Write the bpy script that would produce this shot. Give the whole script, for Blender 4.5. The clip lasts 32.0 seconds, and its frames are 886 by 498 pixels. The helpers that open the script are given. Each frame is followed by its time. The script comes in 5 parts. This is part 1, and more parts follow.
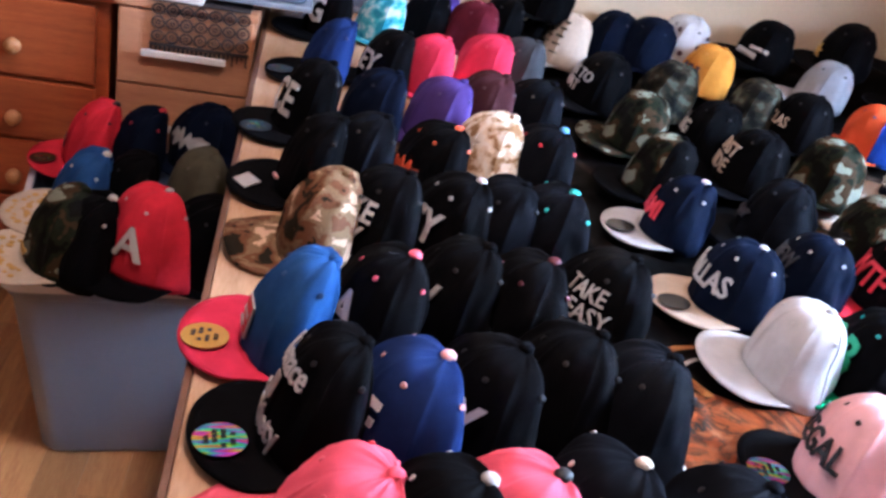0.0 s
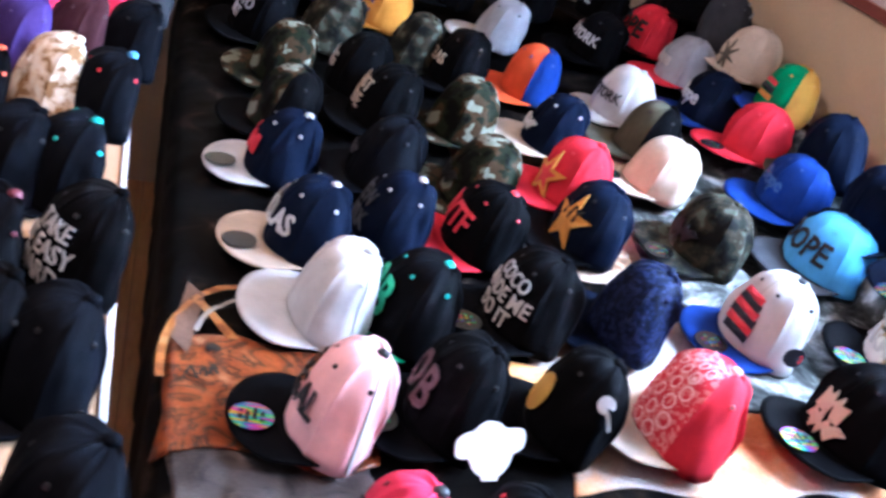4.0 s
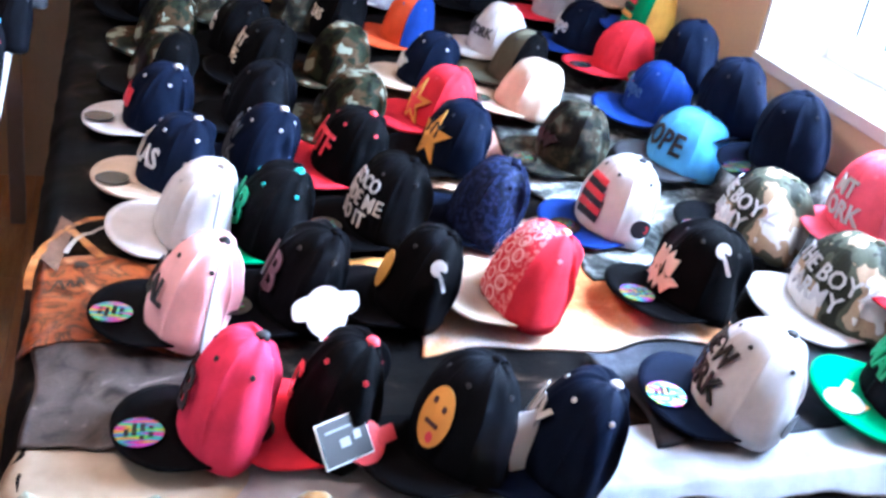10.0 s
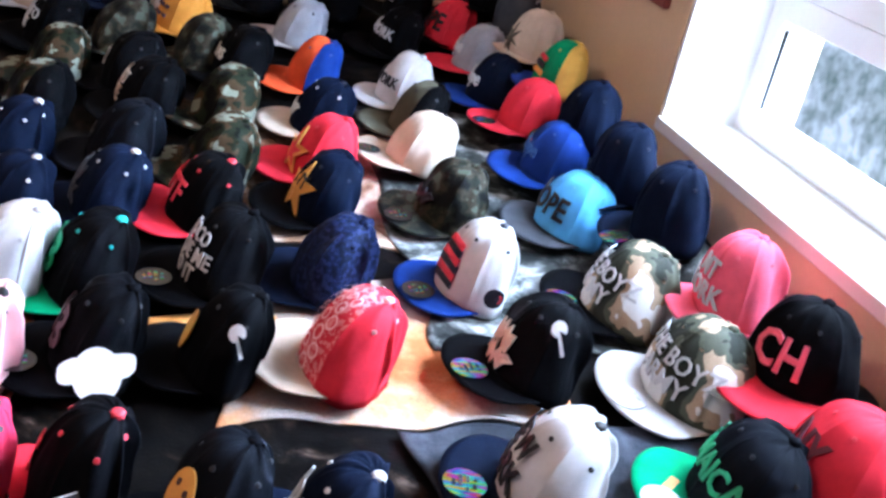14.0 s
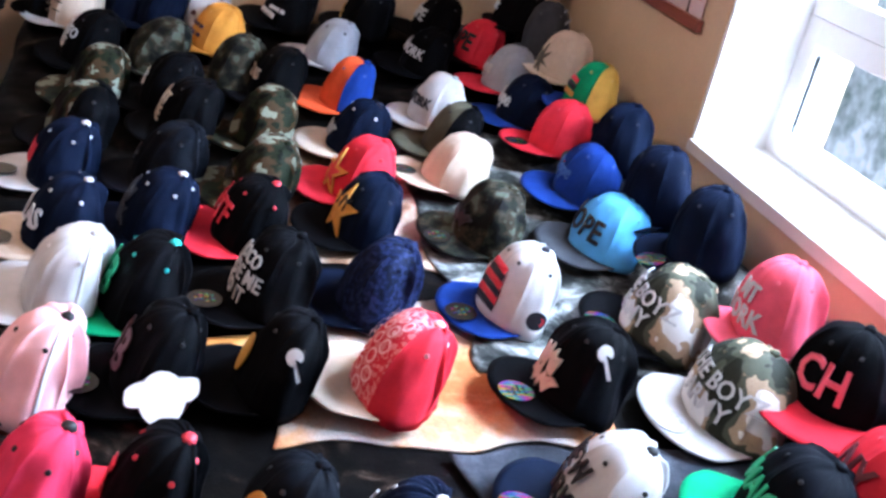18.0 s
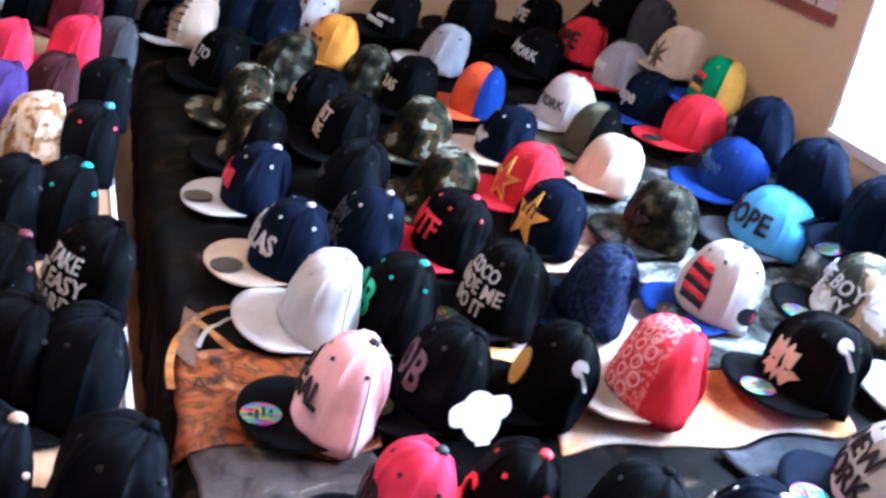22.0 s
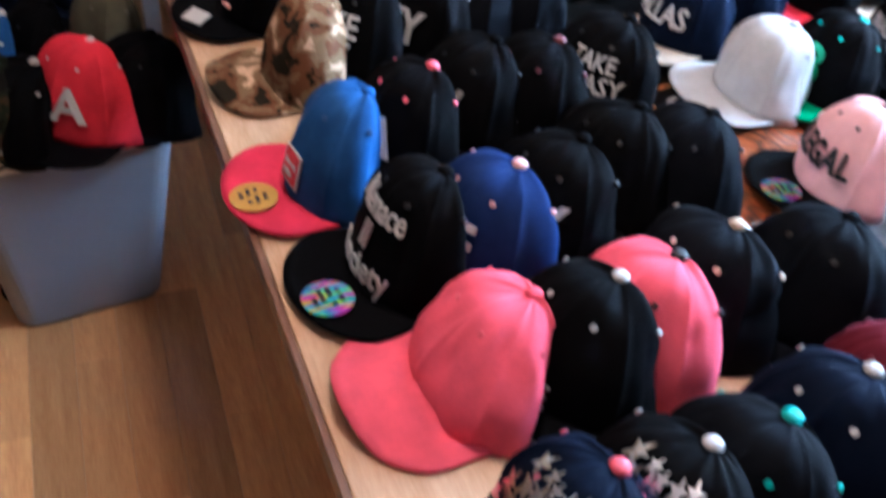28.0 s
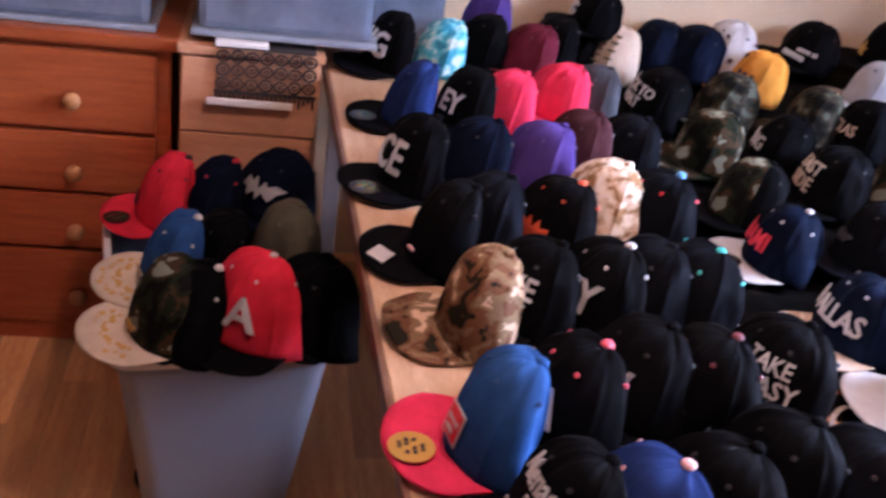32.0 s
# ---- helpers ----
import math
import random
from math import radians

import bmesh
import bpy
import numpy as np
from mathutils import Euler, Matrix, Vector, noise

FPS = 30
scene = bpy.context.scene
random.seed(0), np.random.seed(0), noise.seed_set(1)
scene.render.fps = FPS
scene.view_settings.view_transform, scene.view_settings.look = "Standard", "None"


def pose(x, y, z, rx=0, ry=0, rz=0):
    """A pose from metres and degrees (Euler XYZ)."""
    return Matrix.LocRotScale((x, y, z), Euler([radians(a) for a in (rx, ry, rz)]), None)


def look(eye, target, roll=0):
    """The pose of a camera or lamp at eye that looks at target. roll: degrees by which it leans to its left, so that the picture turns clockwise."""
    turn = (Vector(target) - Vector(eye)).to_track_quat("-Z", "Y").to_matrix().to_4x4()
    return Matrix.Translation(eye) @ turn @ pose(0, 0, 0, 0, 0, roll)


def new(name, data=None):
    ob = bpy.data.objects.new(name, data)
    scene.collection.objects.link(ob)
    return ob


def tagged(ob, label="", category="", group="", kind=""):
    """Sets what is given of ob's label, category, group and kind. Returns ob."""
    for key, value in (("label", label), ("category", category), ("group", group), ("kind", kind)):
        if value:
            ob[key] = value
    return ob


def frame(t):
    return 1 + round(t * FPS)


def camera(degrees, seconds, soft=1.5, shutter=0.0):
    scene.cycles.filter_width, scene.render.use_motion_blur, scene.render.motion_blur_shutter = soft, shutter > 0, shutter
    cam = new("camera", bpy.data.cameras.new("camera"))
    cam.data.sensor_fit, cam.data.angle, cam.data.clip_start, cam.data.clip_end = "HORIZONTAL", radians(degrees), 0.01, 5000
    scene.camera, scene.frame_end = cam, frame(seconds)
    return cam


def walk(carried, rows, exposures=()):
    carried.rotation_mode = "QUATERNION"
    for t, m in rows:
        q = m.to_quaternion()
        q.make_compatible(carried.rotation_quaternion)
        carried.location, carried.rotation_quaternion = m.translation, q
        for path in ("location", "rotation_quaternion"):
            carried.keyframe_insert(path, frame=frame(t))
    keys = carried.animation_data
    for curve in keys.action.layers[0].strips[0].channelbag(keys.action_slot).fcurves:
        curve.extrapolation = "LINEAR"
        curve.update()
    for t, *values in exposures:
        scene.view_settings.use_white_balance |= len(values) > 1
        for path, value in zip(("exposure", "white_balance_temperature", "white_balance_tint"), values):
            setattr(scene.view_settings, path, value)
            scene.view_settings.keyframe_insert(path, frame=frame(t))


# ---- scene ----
# ---- camera ----
cam = camera(46.1, 32.0, soft=2.9, shutter=0.5)
# seconds, place, yaw, pitch, roll
PATH = [
    (0, 0.200, -0.088, 1.432, -8.63, -25.80, 10.86),
    (0.5, 0.198, -0.088, 1.438, -10.78, -25.72, 11.10),
    (1, 0.199, -0.080, 1.441, -13.34, -25.93, 11.34),
    (1.5, 0.201, -0.065, 1.443, -15.82, -26.11, 12.45),
    (2, 0.233, -0.047, 1.441, -17.27, -26.20, 13.65),
    (2.5, 0.293, -0.031, 1.441, -17.67, -26.49, 14.77),
    (3, 0.385, -0.036, 1.439, -17.65, -26.81, 15.43),
    (3.5, 0.528, -0.057, 1.461, -18.04, -27.00, 15.64),
    (4, 0.656, -0.072, 1.485, -18.81, -27.11, 16.11),
    (4.5, 0.748, -0.055, 1.483, -18.97, -27.15, 16.23),
    (6.5, 0.854, -0.051, 1.462, -17.28, -21.62, 13.63),
    (7, 0.838, -0.117, 1.474, -17.88, -23.16, 11.66),
    (7.5, 0.822, -0.172, 1.471, -18.59, -24.43, 10.48),
    (8, 0.811, -0.221, 1.464, -19.16, -24.66, 10.12),
    (8.5, 0.801, -0.263, 1.461, -19.29, -22.67, 10.30),
    (9, 0.793, -0.292, 1.446, -19.57, -21.55, 10.40),
    (9.5, 0.798, -0.327, 1.432, -20.22, -27.41, 9.57),
    (10, 0.829, -0.305, 1.432, -19.54, -26.42, 9.81),
    (10.5, 0.863, -0.293, 1.441, -19.27, -25.44, 10.53),
    (11, 0.904, -0.281, 1.451, -19.12, -24.85, 11.49),
    (11.5, 0.961, -0.274, 1.453, -18.36, -23.91, 11.97),
    (12, 1.018, -0.267, 1.452, -17.62, -23.18, 12.17),
    (12.5, 1.069, -0.264, 1.453, -17.42, -24.56, 11.70),
    (13, 1.089, -0.267, 1.459, -18.08, -25.20, 11.87),
    (13.5, 1.097, -0.271, 1.464, -18.65, -24.66, 12.33),
    (14, 1.105, -0.274, 1.469, -18.83, -24.25, 12.63),
    (14.5, 1.115, -0.277, 1.474, -18.81, -24.99, 12.41),
    (16.5, 1.095, -0.272, 1.484, -19.13, -24.55, 13.55),
    (17, 1.078, -0.272, 1.481, -18.97, -24.00, 13.39),
    (17.5, 1.060, -0.276, 1.485, -18.66, -23.87, 13.03),
    (18, 1.032, -0.276, 1.491, -18.45, -23.86, 12.79),
    (18.5, 0.996, -0.275, 1.492, -18.32, -23.77, 12.63),
    (19, 0.959, -0.269, 1.495, -18.03, -23.76, 12.36),
    (19.5, 0.907, -0.269, 1.501, -18.19, -23.72, 12.41),
    (20, 0.853, -0.264, 1.502, -18.35, -23.62, 12.18),
    (20.5, 0.791, -0.260, 1.505, -18.79, -23.54, 12.22),
    (21, 0.730, -0.251, 1.501, -19.24, -23.35, 12.15),
    (21.5, 0.668, -0.235, 1.497, -19.83, -23.60, 11.71),
    (22, 0.605, -0.212, 1.491, -20.51, -24.64, 10.52),
    (22.5, 0.560, -0.172, 1.467, -20.92, -25.40, 9.33),
    (23, 0.525, -0.140, 1.457, -21.09, -25.81, 8.64),
    (23.5, 0.493, -0.122, 1.466, -21.06, -26.16, 8.35),
    (24, 0.458, -0.102, 1.476, -21.03, -26.30, 8.02),
    (24.5, 0.406, -0.070, 1.472, -21.68, -25.88, 7.90),
    (26.5, 0.111, 0.076, 1.448, -21.23, -26.24, 6.13),
    (27, 0.041, 0.060, 1.443, -18.75, -28.76, 4.69),
    (27.5, 0.000, 0.036, 1.451, -18.49, -32.94, 3.67),
    (28, -0.039, -0.006, 1.478, -21.30, -38.64, 4.47),
    (28.5, -0.055, -0.042, 1.501, -27.39, -43.99, 6.94),
    (29, -0.058, -0.049, 1.502, -27.63, -44.12, 7.52),
    (29.5, -0.061, -0.045, 1.501, -25.62, -39.80, 8.21),
    (30, -0.060, -0.035, 1.501, -23.24, -35.41, 8.98),
    (30.5, -0.062, -0.023, 1.499, -20.70, -30.99, 9.79),
    (31, -0.061, -0.012, 1.509, -17.74, -27.05, 10.37),
    (31.5, -0.069, 0.010, 1.521, -14.99, -26.00, 10.12),
    (32, -0.086, 0.031, 1.512, -11.54, -27.09, 8.64),
]
EXPOSURES = [(0.0, 0.3, 5400, 24), (2.5, 0.33, 5200, 21), (4.5, 0.36, 5200, 23), (7.0, 0.46, 5000, 19), (10.0, 0.66, 5250, 20), (14.0, 0.05, 5450, 21), (18.0, 0.0, 5550, 22), (20.5, 0.36, 5250, 20), (24.5, 0.43, 5400, 23), (27.0, 0.28, 5500, 21), (28.0, 0.33, 5000, 12), (29.0, 0.23, 4950, 11), (30.5, 0.26, 5250, 17), (32.0, 0.18, 5800, 40)]
walk(cam, [(t, pose(x, y, z, 90 + p, 0, w) @ pose(0, 0, 0, 0, 0, r)) for t, x, y, z, w, p, r in PATH], EXPOSURES)

# ---- world and light ----
world = bpy.data.worlds.new("sky")
scene.world = world
world.use_nodes = True
sky = world.node_tree.nodes.new("ShaderNodeTexSky")
sky.sky_type = "NISHITA"
sky.sun_disc = False
sky.sun_elevation, sky.sun_rotation = radians(50), radians(75)
sky.dust_density, sky.air_density = 3.0, 1.0
world.node_tree.nodes["Background"].inputs["Strength"].default_value = 0.14
world.node_tree.links.new(sky.outputs[0], world.node_tree.nodes["Background"].inputs["Color"])
sun = bpy.data.lights.new("sun", "SUN")
sun.energy, sun.angle, sun.color = 1.2, radians(12), (1.0, 0.96, 0.9)
new("sun", sun).matrix_world = look((6, 1.5, 9), (2, 1.2, 0))
WIN_Y0, WIN_Y1, WIN_Z0, WIN_Z1, WALL_X, GLASS_X = 0.15, 1.71, 0.89, 2.12, 2.2, 2.40
light = bpy.data.lights.new("window_light", "AREA")
light.shape, light.size, light.size_y = "RECTANGLE", 1.6, 1.1
light.energy, light.color = 310.0, (0.70, 0.88, 1.0)
new("window_light", light).matrix_world = look((2.95, 1.10, 2.00), (1.2, 1.3, 0.8))
bulb = bpy.data.lights.new("ceiling_bulb", "POINT")
bulb.energy, bulb.color, bulb.shadow_soft_size = 35.0, (1.0, 0.68, 0.46), 0.04
new("ceiling_bulb", bulb).location = (0.33, 0.95, 2.32)

# ---- materials ----
def shader(name):
    m = bpy.data.materials.new(name)
    m.use_nodes = True
    return m, m.node_tree, m.node_tree.nodes["Principled BSDF"]


def node(tree, kind, **values):
    n = tree.nodes.new(kind)
    for key, value in values.items():
        n.inputs[key.replace("_", " ")].default_value = value
    return n


def mixed(tree, fac, a, b, mode="MIX"):
    n = tree.nodes.new("ShaderNodeMix")
    n.data_type, n.blend_type = "RGBA", mode
    for slot, value in ((0, fac), (6, a), (7, b)):
        if isinstance(value, (int, float)):
            n.inputs[slot].default_value = value
        elif isinstance(value, tuple):
            n.inputs[slot].default_value = (*value[:3], 1)
        else:
            tree.links.new(value, n.inputs[slot])
    return n.outputs[2]


def noise_of(tree, scale, detail=4, rough=0.55, stretch=None):
    co = tree.nodes.new("ShaderNodeTexCoord")
    n = node(tree, "ShaderNodeTexNoise", Scale=scale, Detail=detail, Roughness=rough)
    if stretch:
        mp = tree.nodes.new("ShaderNodeMapping")
        mp.inputs["Scale"].default_value = stretch
        tree.links.new(co.outputs["Object"], mp.inputs[0])
        tree.links.new(mp.outputs[0], n.inputs["Vector"])
    else:
        tree.links.new(co.outputs["Object"], n.inputs["Vector"])
    return n


def ramp(tree, source, stops, constant=False):
    r = tree.nodes.new("ShaderNodeValToRGB")
    r.color_ramp.interpolation = "CONSTANT" if constant else "LINEAR"
    while len(r.color_ramp.elements) < len(stops):
        r.color_ramp.elements.new(0.5)
    for e, (p, c) in zip(r.color_ramp.elements, stops):
        e.position, e.color = p, (*c[:3], 1)
    tree.links.new(source, r.inputs[0])
    return r.outputs[0]


def bump(tree, bsdf, height, strength=0.3, distance=0.002):
    b = node(tree, "ShaderNodeBump", Strength=strength, Distance=distance)
    tree.links.new(height, b.inputs["Height"])
    tree.links.new(b.outputs[0], bsdf.inputs["Normal"])


MATS = {}


def fabric(colour, rough=0.70, sheen=0.003):
    """Woven cotton twill: two scales of colour change, fine weave relief."""
    key = ("fabric", colour, rough)
    if key not in MATS:
        m, tree, b = shader("cotton_twill")
        fade = noise_of(tree, 22, 5)
        weave = noise_of(tree, 900, 2)
        keep = 0.72 + 0.22 * min(1.0, sum(colour) / 1.6)
        dark = tuple(c * keep for c in colour)
        lit = tuple(min(1, c * 1.22 + 0.0006) for c in colour)
        c1 = mixed(tree, ramp(tree, fade.outputs[0], [(0.35, (0, 0, 0)), (0.68, (1, 1, 1))]), dark, lit)
        c2 = mixed(tree, 0.22, c1, ramp(tree, weave.outputs[0], [(0.3, tuple(c * (keep - 0.2) for c in colour)), (0.7, lit)]))
        tree.links.new(c2, b.inputs["Base Color"])
        b.inputs["Roughness"].default_value = rough
        b.inputs["Sheen Weight"].default_value = sheen
        b.inputs["Sheen Roughness"].default_value = 0.4
        b.inputs["Specular IOR Level"].default_value = 0.025
        bump(tree, b, weave.outputs[0], 0.35, 0.0006)
        MATS[key] = m
    return MATS[key]


def camo(colours, scale=34.0, squares=False):
    key = ("camo", tuple(colours), scale, squares)
    if key not in MATS:
        m, tree, b = shader("camouflage_twill")
        n = noise_of(tree, scale, 2 if not squares else 5, 0.5)
        if squares:
            n.inputs["Distortion"].default_value = 0.5
        steps = ([0.0, 0.40, 0.5, 0.60] if squares else [0.0, 0.42, 0.5, 0.585])[: len(colours)]
        col = ramp(tree, n.outputs[0], list(zip(steps, colours)), True)
        grain = noise_of(tree, 400, 3)
        tree.links.new(mixed(tree, 0.25, col, ramp(tree, grain.outputs[0], [(0.3, (0.02, 0.02, 0.02)), (0.7, (0.6, 0.6, 0.55))]), "OVERLAY"), b.inputs["Base Color"])
        b.inputs["Roughness"].default_value = 0.7
        b.inputs["Specular IOR Level"].default_value = 0.08
        bump(tree, b, grain.outputs[0], 0.3, 0.0006)
        MATS[key] = m
    return MATS[key]


def plain(colour, rough=0.5, metal=0.0, grain=60.0, relief=0.15, spread=0.15, coat=0.0):
    key = ("plain", colour, rough, metal, grain, coat)
    if key not in MATS:
        m, tree, b = shader("painted_surface")
        n = noise_of(tree, grain, 5)
        n2 = noise_of(tree, grain * 0.08, 3)
        lo = tuple(c * (1 - spread) for c in colour)
        hi = tuple(min(1, c * (1 + spread)) for c in colour)
        c1 = mixed(tree, n2.outputs[0], lo, hi)
        tree.links.new(mixed(tree, 0.3, c1, ramp(tree, n.outputs[0], [(0.3, lo), (0.7, hi)])), b.inputs["Base Color"])
        b.inputs["Roughness"].default_value, b.inputs["Metallic"].default_value = rough, metal
        b.inputs["Coat Weight"].default_value = coat
        bump(tree, b, n.outputs[0], relief, 0.001)
        MATS[key] = m
    return MATS[key]


def wood(dark, light, along=(1, 12, 12), rough=0.4, vary=0.25, coat=0.1):
    key = ("wood", dark, light, along)
    if key not in MATS:
        m, tree, b = shader("wood")
        n = noise_of(tree, 5, 8, 0.6, along)
        fine = noise_of(tree, 40, 4, 0.6, along)
        c = ramp(tree, n.outputs[0], [(0.3, dark), (0.7, light)])
        c = mixed(tree, 0.3, c, ramp(tree, fine.outputs[0], [(0.35, dark), (0.65, light)]))
        info = tree.nodes.new("ShaderNodeObjectInfo")
        shade = ramp(tree, info.outputs["Random"], [(0.0, (1 - vary,) * 3), (1.0, (1, 1, 1))])
        tree.links.new(mixed(tree, 1.0, c, shade, "MULTIPLY"), b.inputs["Base Color"])
        b.inputs["Roughness"].default_value = rough
        b.inputs["Coat Weight"].default_value = coat
        bump(tree, b, fine.outputs[0], 0.12, 0.001)
        MATS[key] = m
    return MATS[key]


def foil():
    """Holographic foil: rainbow bands that follow the facets of the print."""
    if "foil" not in MATS:
        m, tree, b = shader("holographic_foil")
        n = noise_of(tree, 30, 1, 0.5, (0.6, 4, 1))
        hue = node(tree, "ShaderNodeCombineColor")
        hue.mode = "HSV"
        mul = tree.nodes.new("ShaderNodeMath")
        mul.operation = "MULTIPLY"
        mul.inputs[1].default_value = 3.0
        tree.links.new(n.outputs[0], mul.inputs[0])
        frac = tree.nodes.new("ShaderNodeMath")
        frac.operation = "FRACT"
        tree.links.new(mul.outputs[0], frac.inputs[0])
        tree.links.new(frac.outputs[0], hue.inputs[0])
        hue.inputs[1].default_value, hue.inputs[2].default_value = 0.90, 0.80
        tree.links.new(hue.outputs[0], b.inputs["Base Color"])
        b.inputs["Metallic"].default_value, b.inputs["Roughness"].default_value = 0.9, 0.22
        MATS["foil"] = m
    return MATS["foil"]


# ---- mesh helpers ----
def link(name, bm, mats, parent=None, label="", smooth=False):
    me = bpy.data.meshes.new(name)
    bm.to_mesh(me)
    bm.free()
    for m in mats if isinstance(mats, (list, tuple)) else [mats]:
        me.materials.append(m)
    if smooth:
        me.polygons.foreach_set("use_smooth", [True] * len(me.polygons))
    ob = new(name, me)
    if parent is not None:
        ob.parent = parent
    if label:
        ob["label"] = label
    return ob


def part(name, bm, material, parent, label="", smooth=False):
    return link(name, bm, material, parent, label, smooth)


def box(bm, x0, y0, z0, x1, y1, z1, bevel=0.0):
    made = bmesh.ops.create_cube(bm, size=1.0)
    for v in made["verts"]:
        v.co = Vector((x0 + (v.co.x + 0.5) * (x1 - x0), y0 + (v.co.y + 0.5) * (y1 - y0), z0 + (v.co.z + 0.5) * (z1 - z0)))
    if bevel:
        edges = list({e for v in made["verts"] for e in v.link_edges})
        bmesh.ops.bevel(bm, geom=edges, offset=bevel, segments=2, affect="EDGES", profile=0.6)
    return bm


def boxed(*a, **k):
    return box(bmesh.new(), *a, **k)


def empty(name, m=None):
    ob = new(name)
    ob.empty_display_size = 0.02
    if m is not None:
        ob.matrix_world = m
    return ob


def structure(name, bm, mat, label, category):
    return tagged(link(name, bm, mat), label, category, kind="structure")


# ---- the room ----
X0, X1, Y0, Y1, HIGH = -2.3, WALL_X, -1.9, 2.86, 2.5
cream = plain((0.62, 0.47, 0.30), 0.75, grain=90, spread=0.10)
# dark brown for the unseen south and west walls, added to soak up bounced light
bounce_cut_brown = plain((0.16, 0.10, 0.07), 0.8, grain=90, spread=0.12)
white_paint = plain((0.80, 0.79, 0.76), 0.4, grain=80, spread=0.05)
floor = structure("floor", boxed(X0 - 0.2, Y0 - 0.2, -0.12, X1 + 0.2, Y1 + 0.2, -0.014), plain((0.03, 0.02, 0.015), 0.9), "dark underlay beneath the laminate planks", "floor")
structure("ceiling", boxed(X0 - 0.2, Y0 - 0.2, HIGH, X1 + 0.2, Y1 + 0.2, HIGH + 0.12), white_paint, "white painted ceiling", "ceiling")
structure("wall_north", boxed(X0, Y1, 0, X1, Y1 + 0.15, HIGH), cream, "cream painted wall behind the caps", "wall")
structure("wall_south", boxed(X0, Y0 - 0.15, 0, X1, Y0, HIGH), bounce_cut_brown, "unseen wall, dark brown to cut bounced light", "wall")
structure("wall_west", boxed(X0 - 0.15, Y0, 0, X0, Y1, HIGH), bounce_cut_brown, "unseen wall, dark brown to cut bounced light", "wall")
bm = bmesh.new()
DEEP = WALL_X + 0.34
box(bm, X1, Y0, 0, DEEP, WIN_Y0, HIGH)
box(bm, X1, WIN_Y1, 0, DEEP, Y1 + 0.15, HIGH)
box(bm, X1, WIN_Y0, 0, DEEP, WIN_Y1, WIN_Z0 - 0.03)
box(bm, X1, WIN_Y0, WIN_Z1, DEEP, WIN_Y1, HIGH)
structure("wall_east", bm, cream, "cream painted wall with the window opening", "wall")
# white reveal boards and sill
bm = bmesh.new()
box(bm, X1 + 0.002, WIN_Y1 - 0.012, WIN_Z0, GLASS_X + 0.06, WIN_Y1 - 0.001, WIN_Z1)
box(bm, X1 + 0.002, WIN_Y0 + 0.001, WIN_Z0, GLASS_X + 0.06, WIN_Y0 + 0.012, WIN_Z1)
box(bm, X1 + 0.002, WIN_Y0 + 0.013, WIN_Z1 - 0.012, GLASS_X + 0.06, WIN_Y1 - 0.013, WIN_Z1 - 0.001)
structure("trim", bm, white_paint, "white painted window reveal", "trim")
window = tagged(empty("window_1", pose(GLASS_X, 0, 0)), "white painted wooden window with deep sill and clear panes", "window", kind="structure")
part("window_sill", boxed(X1 - 0.006 - GLASS_X, WIN_Y0 + 0.001, WIN_Z0 - 0.029, 0.05, WIN_Y1 - 0.001, WIN_Z0, 0.004), white_paint, window)
glass, gt, gb = shader("window_glass")
gb.inputs["Transmission Weight"].default_value, gb.inputs["Roughness"].default_value, gb.inputs["IOR"].default_value = 1.0, 0.02, 1.1
FR = 0.055
ym = (WIN_Y0 + WIN_Y1) / 2
for a, b in ((WIN_Y0 + 0.012, ym), (ym, WIN_Y1 - 0.012)):
    zt = WIN_Z0 + 0.31
    for z0, z1 in ((WIN_Z0, zt), (zt, WIN_Z1 - 0.012)):
        fr = bmesh.new()
        box(fr, -0.02, a, z0, 0.035, a + FR, z1, 0.004)
        box(fr, -0.02, b - FR, z0, 0.035, b, z1, 0.004)
        box(fr, -0.022, a + FR, z0, 0.035, b - FR, z0 + FR, 0.004)
        box(fr, -0.022, a + FR, z1 - FR, 0.035, b - FR, z1, 0.004)
        part("window_frame", fr, white_paint, window)
        pane = part("pane", boxed(0.008, a + FR - 0.004, z0 + FR - 0.004, 0.012, b - FR + 0.004, z1 - FR + 0.004), glass, window, "clear glass pane")
        pane.visible_shadow = False
part("window_stay", boxed(-0.03, WIN_Y1 - 0.1025, WIN_Z0 + 0.07, -0.022, WIN_Y1 - 0.098, WIN_Z0 + 0.24, 0.002), plain((0.03, 0.03, 0.03), 0.4, 0.6), window, "thin black window stay")

# outside the window: a soft garden view far off
far, ft, fb = shader("garden_view")
co = noise_of(ft, 2.2, 6, 0.65)
fine = noise_of(ft, 12, 4)
g = ramp(ft, co.outputs[0], [(0.34, (0.14, 0.20, 0.17)), (0.5, (0.34, 0.42, 0.40)), (0.62, (0.90, 0.97, 1.0))])
g = mixed(ft, 0.35, g, ramp(ft, fine.outputs[0], [(0.35, (0.12, 0.2, 0.16)), (0.65, (0.9, 1.0, 1.0))]))
ft.links.new(g, fb.inputs["Base Color"])
ft.links.new(g, fb.inputs["Emission Color"])
fb.inputs["Emission Strength"].default_value = 0.9
structure("backdrop", boxed(5.6, -8, -0.6, 5.7, 14, 5), far, "pale green garden and bright sky", "backdrop")
structure("ground", boxed(2.6, -9, -0.6, 60, 14, -0.5), plain((0.75, 0.76, 0.74), 0.9, grain=3), "pale ground outside the window", "ground")
pier = tagged(link("brick_pier", boxed(3.3, 3.35, -0.5, 3.6, 3.75, 3.0, 0.01), plain((0.78, 0.50, 0.44), 0.9, grain=25)), "red brick pier outside the window", "pier", kind="structure")

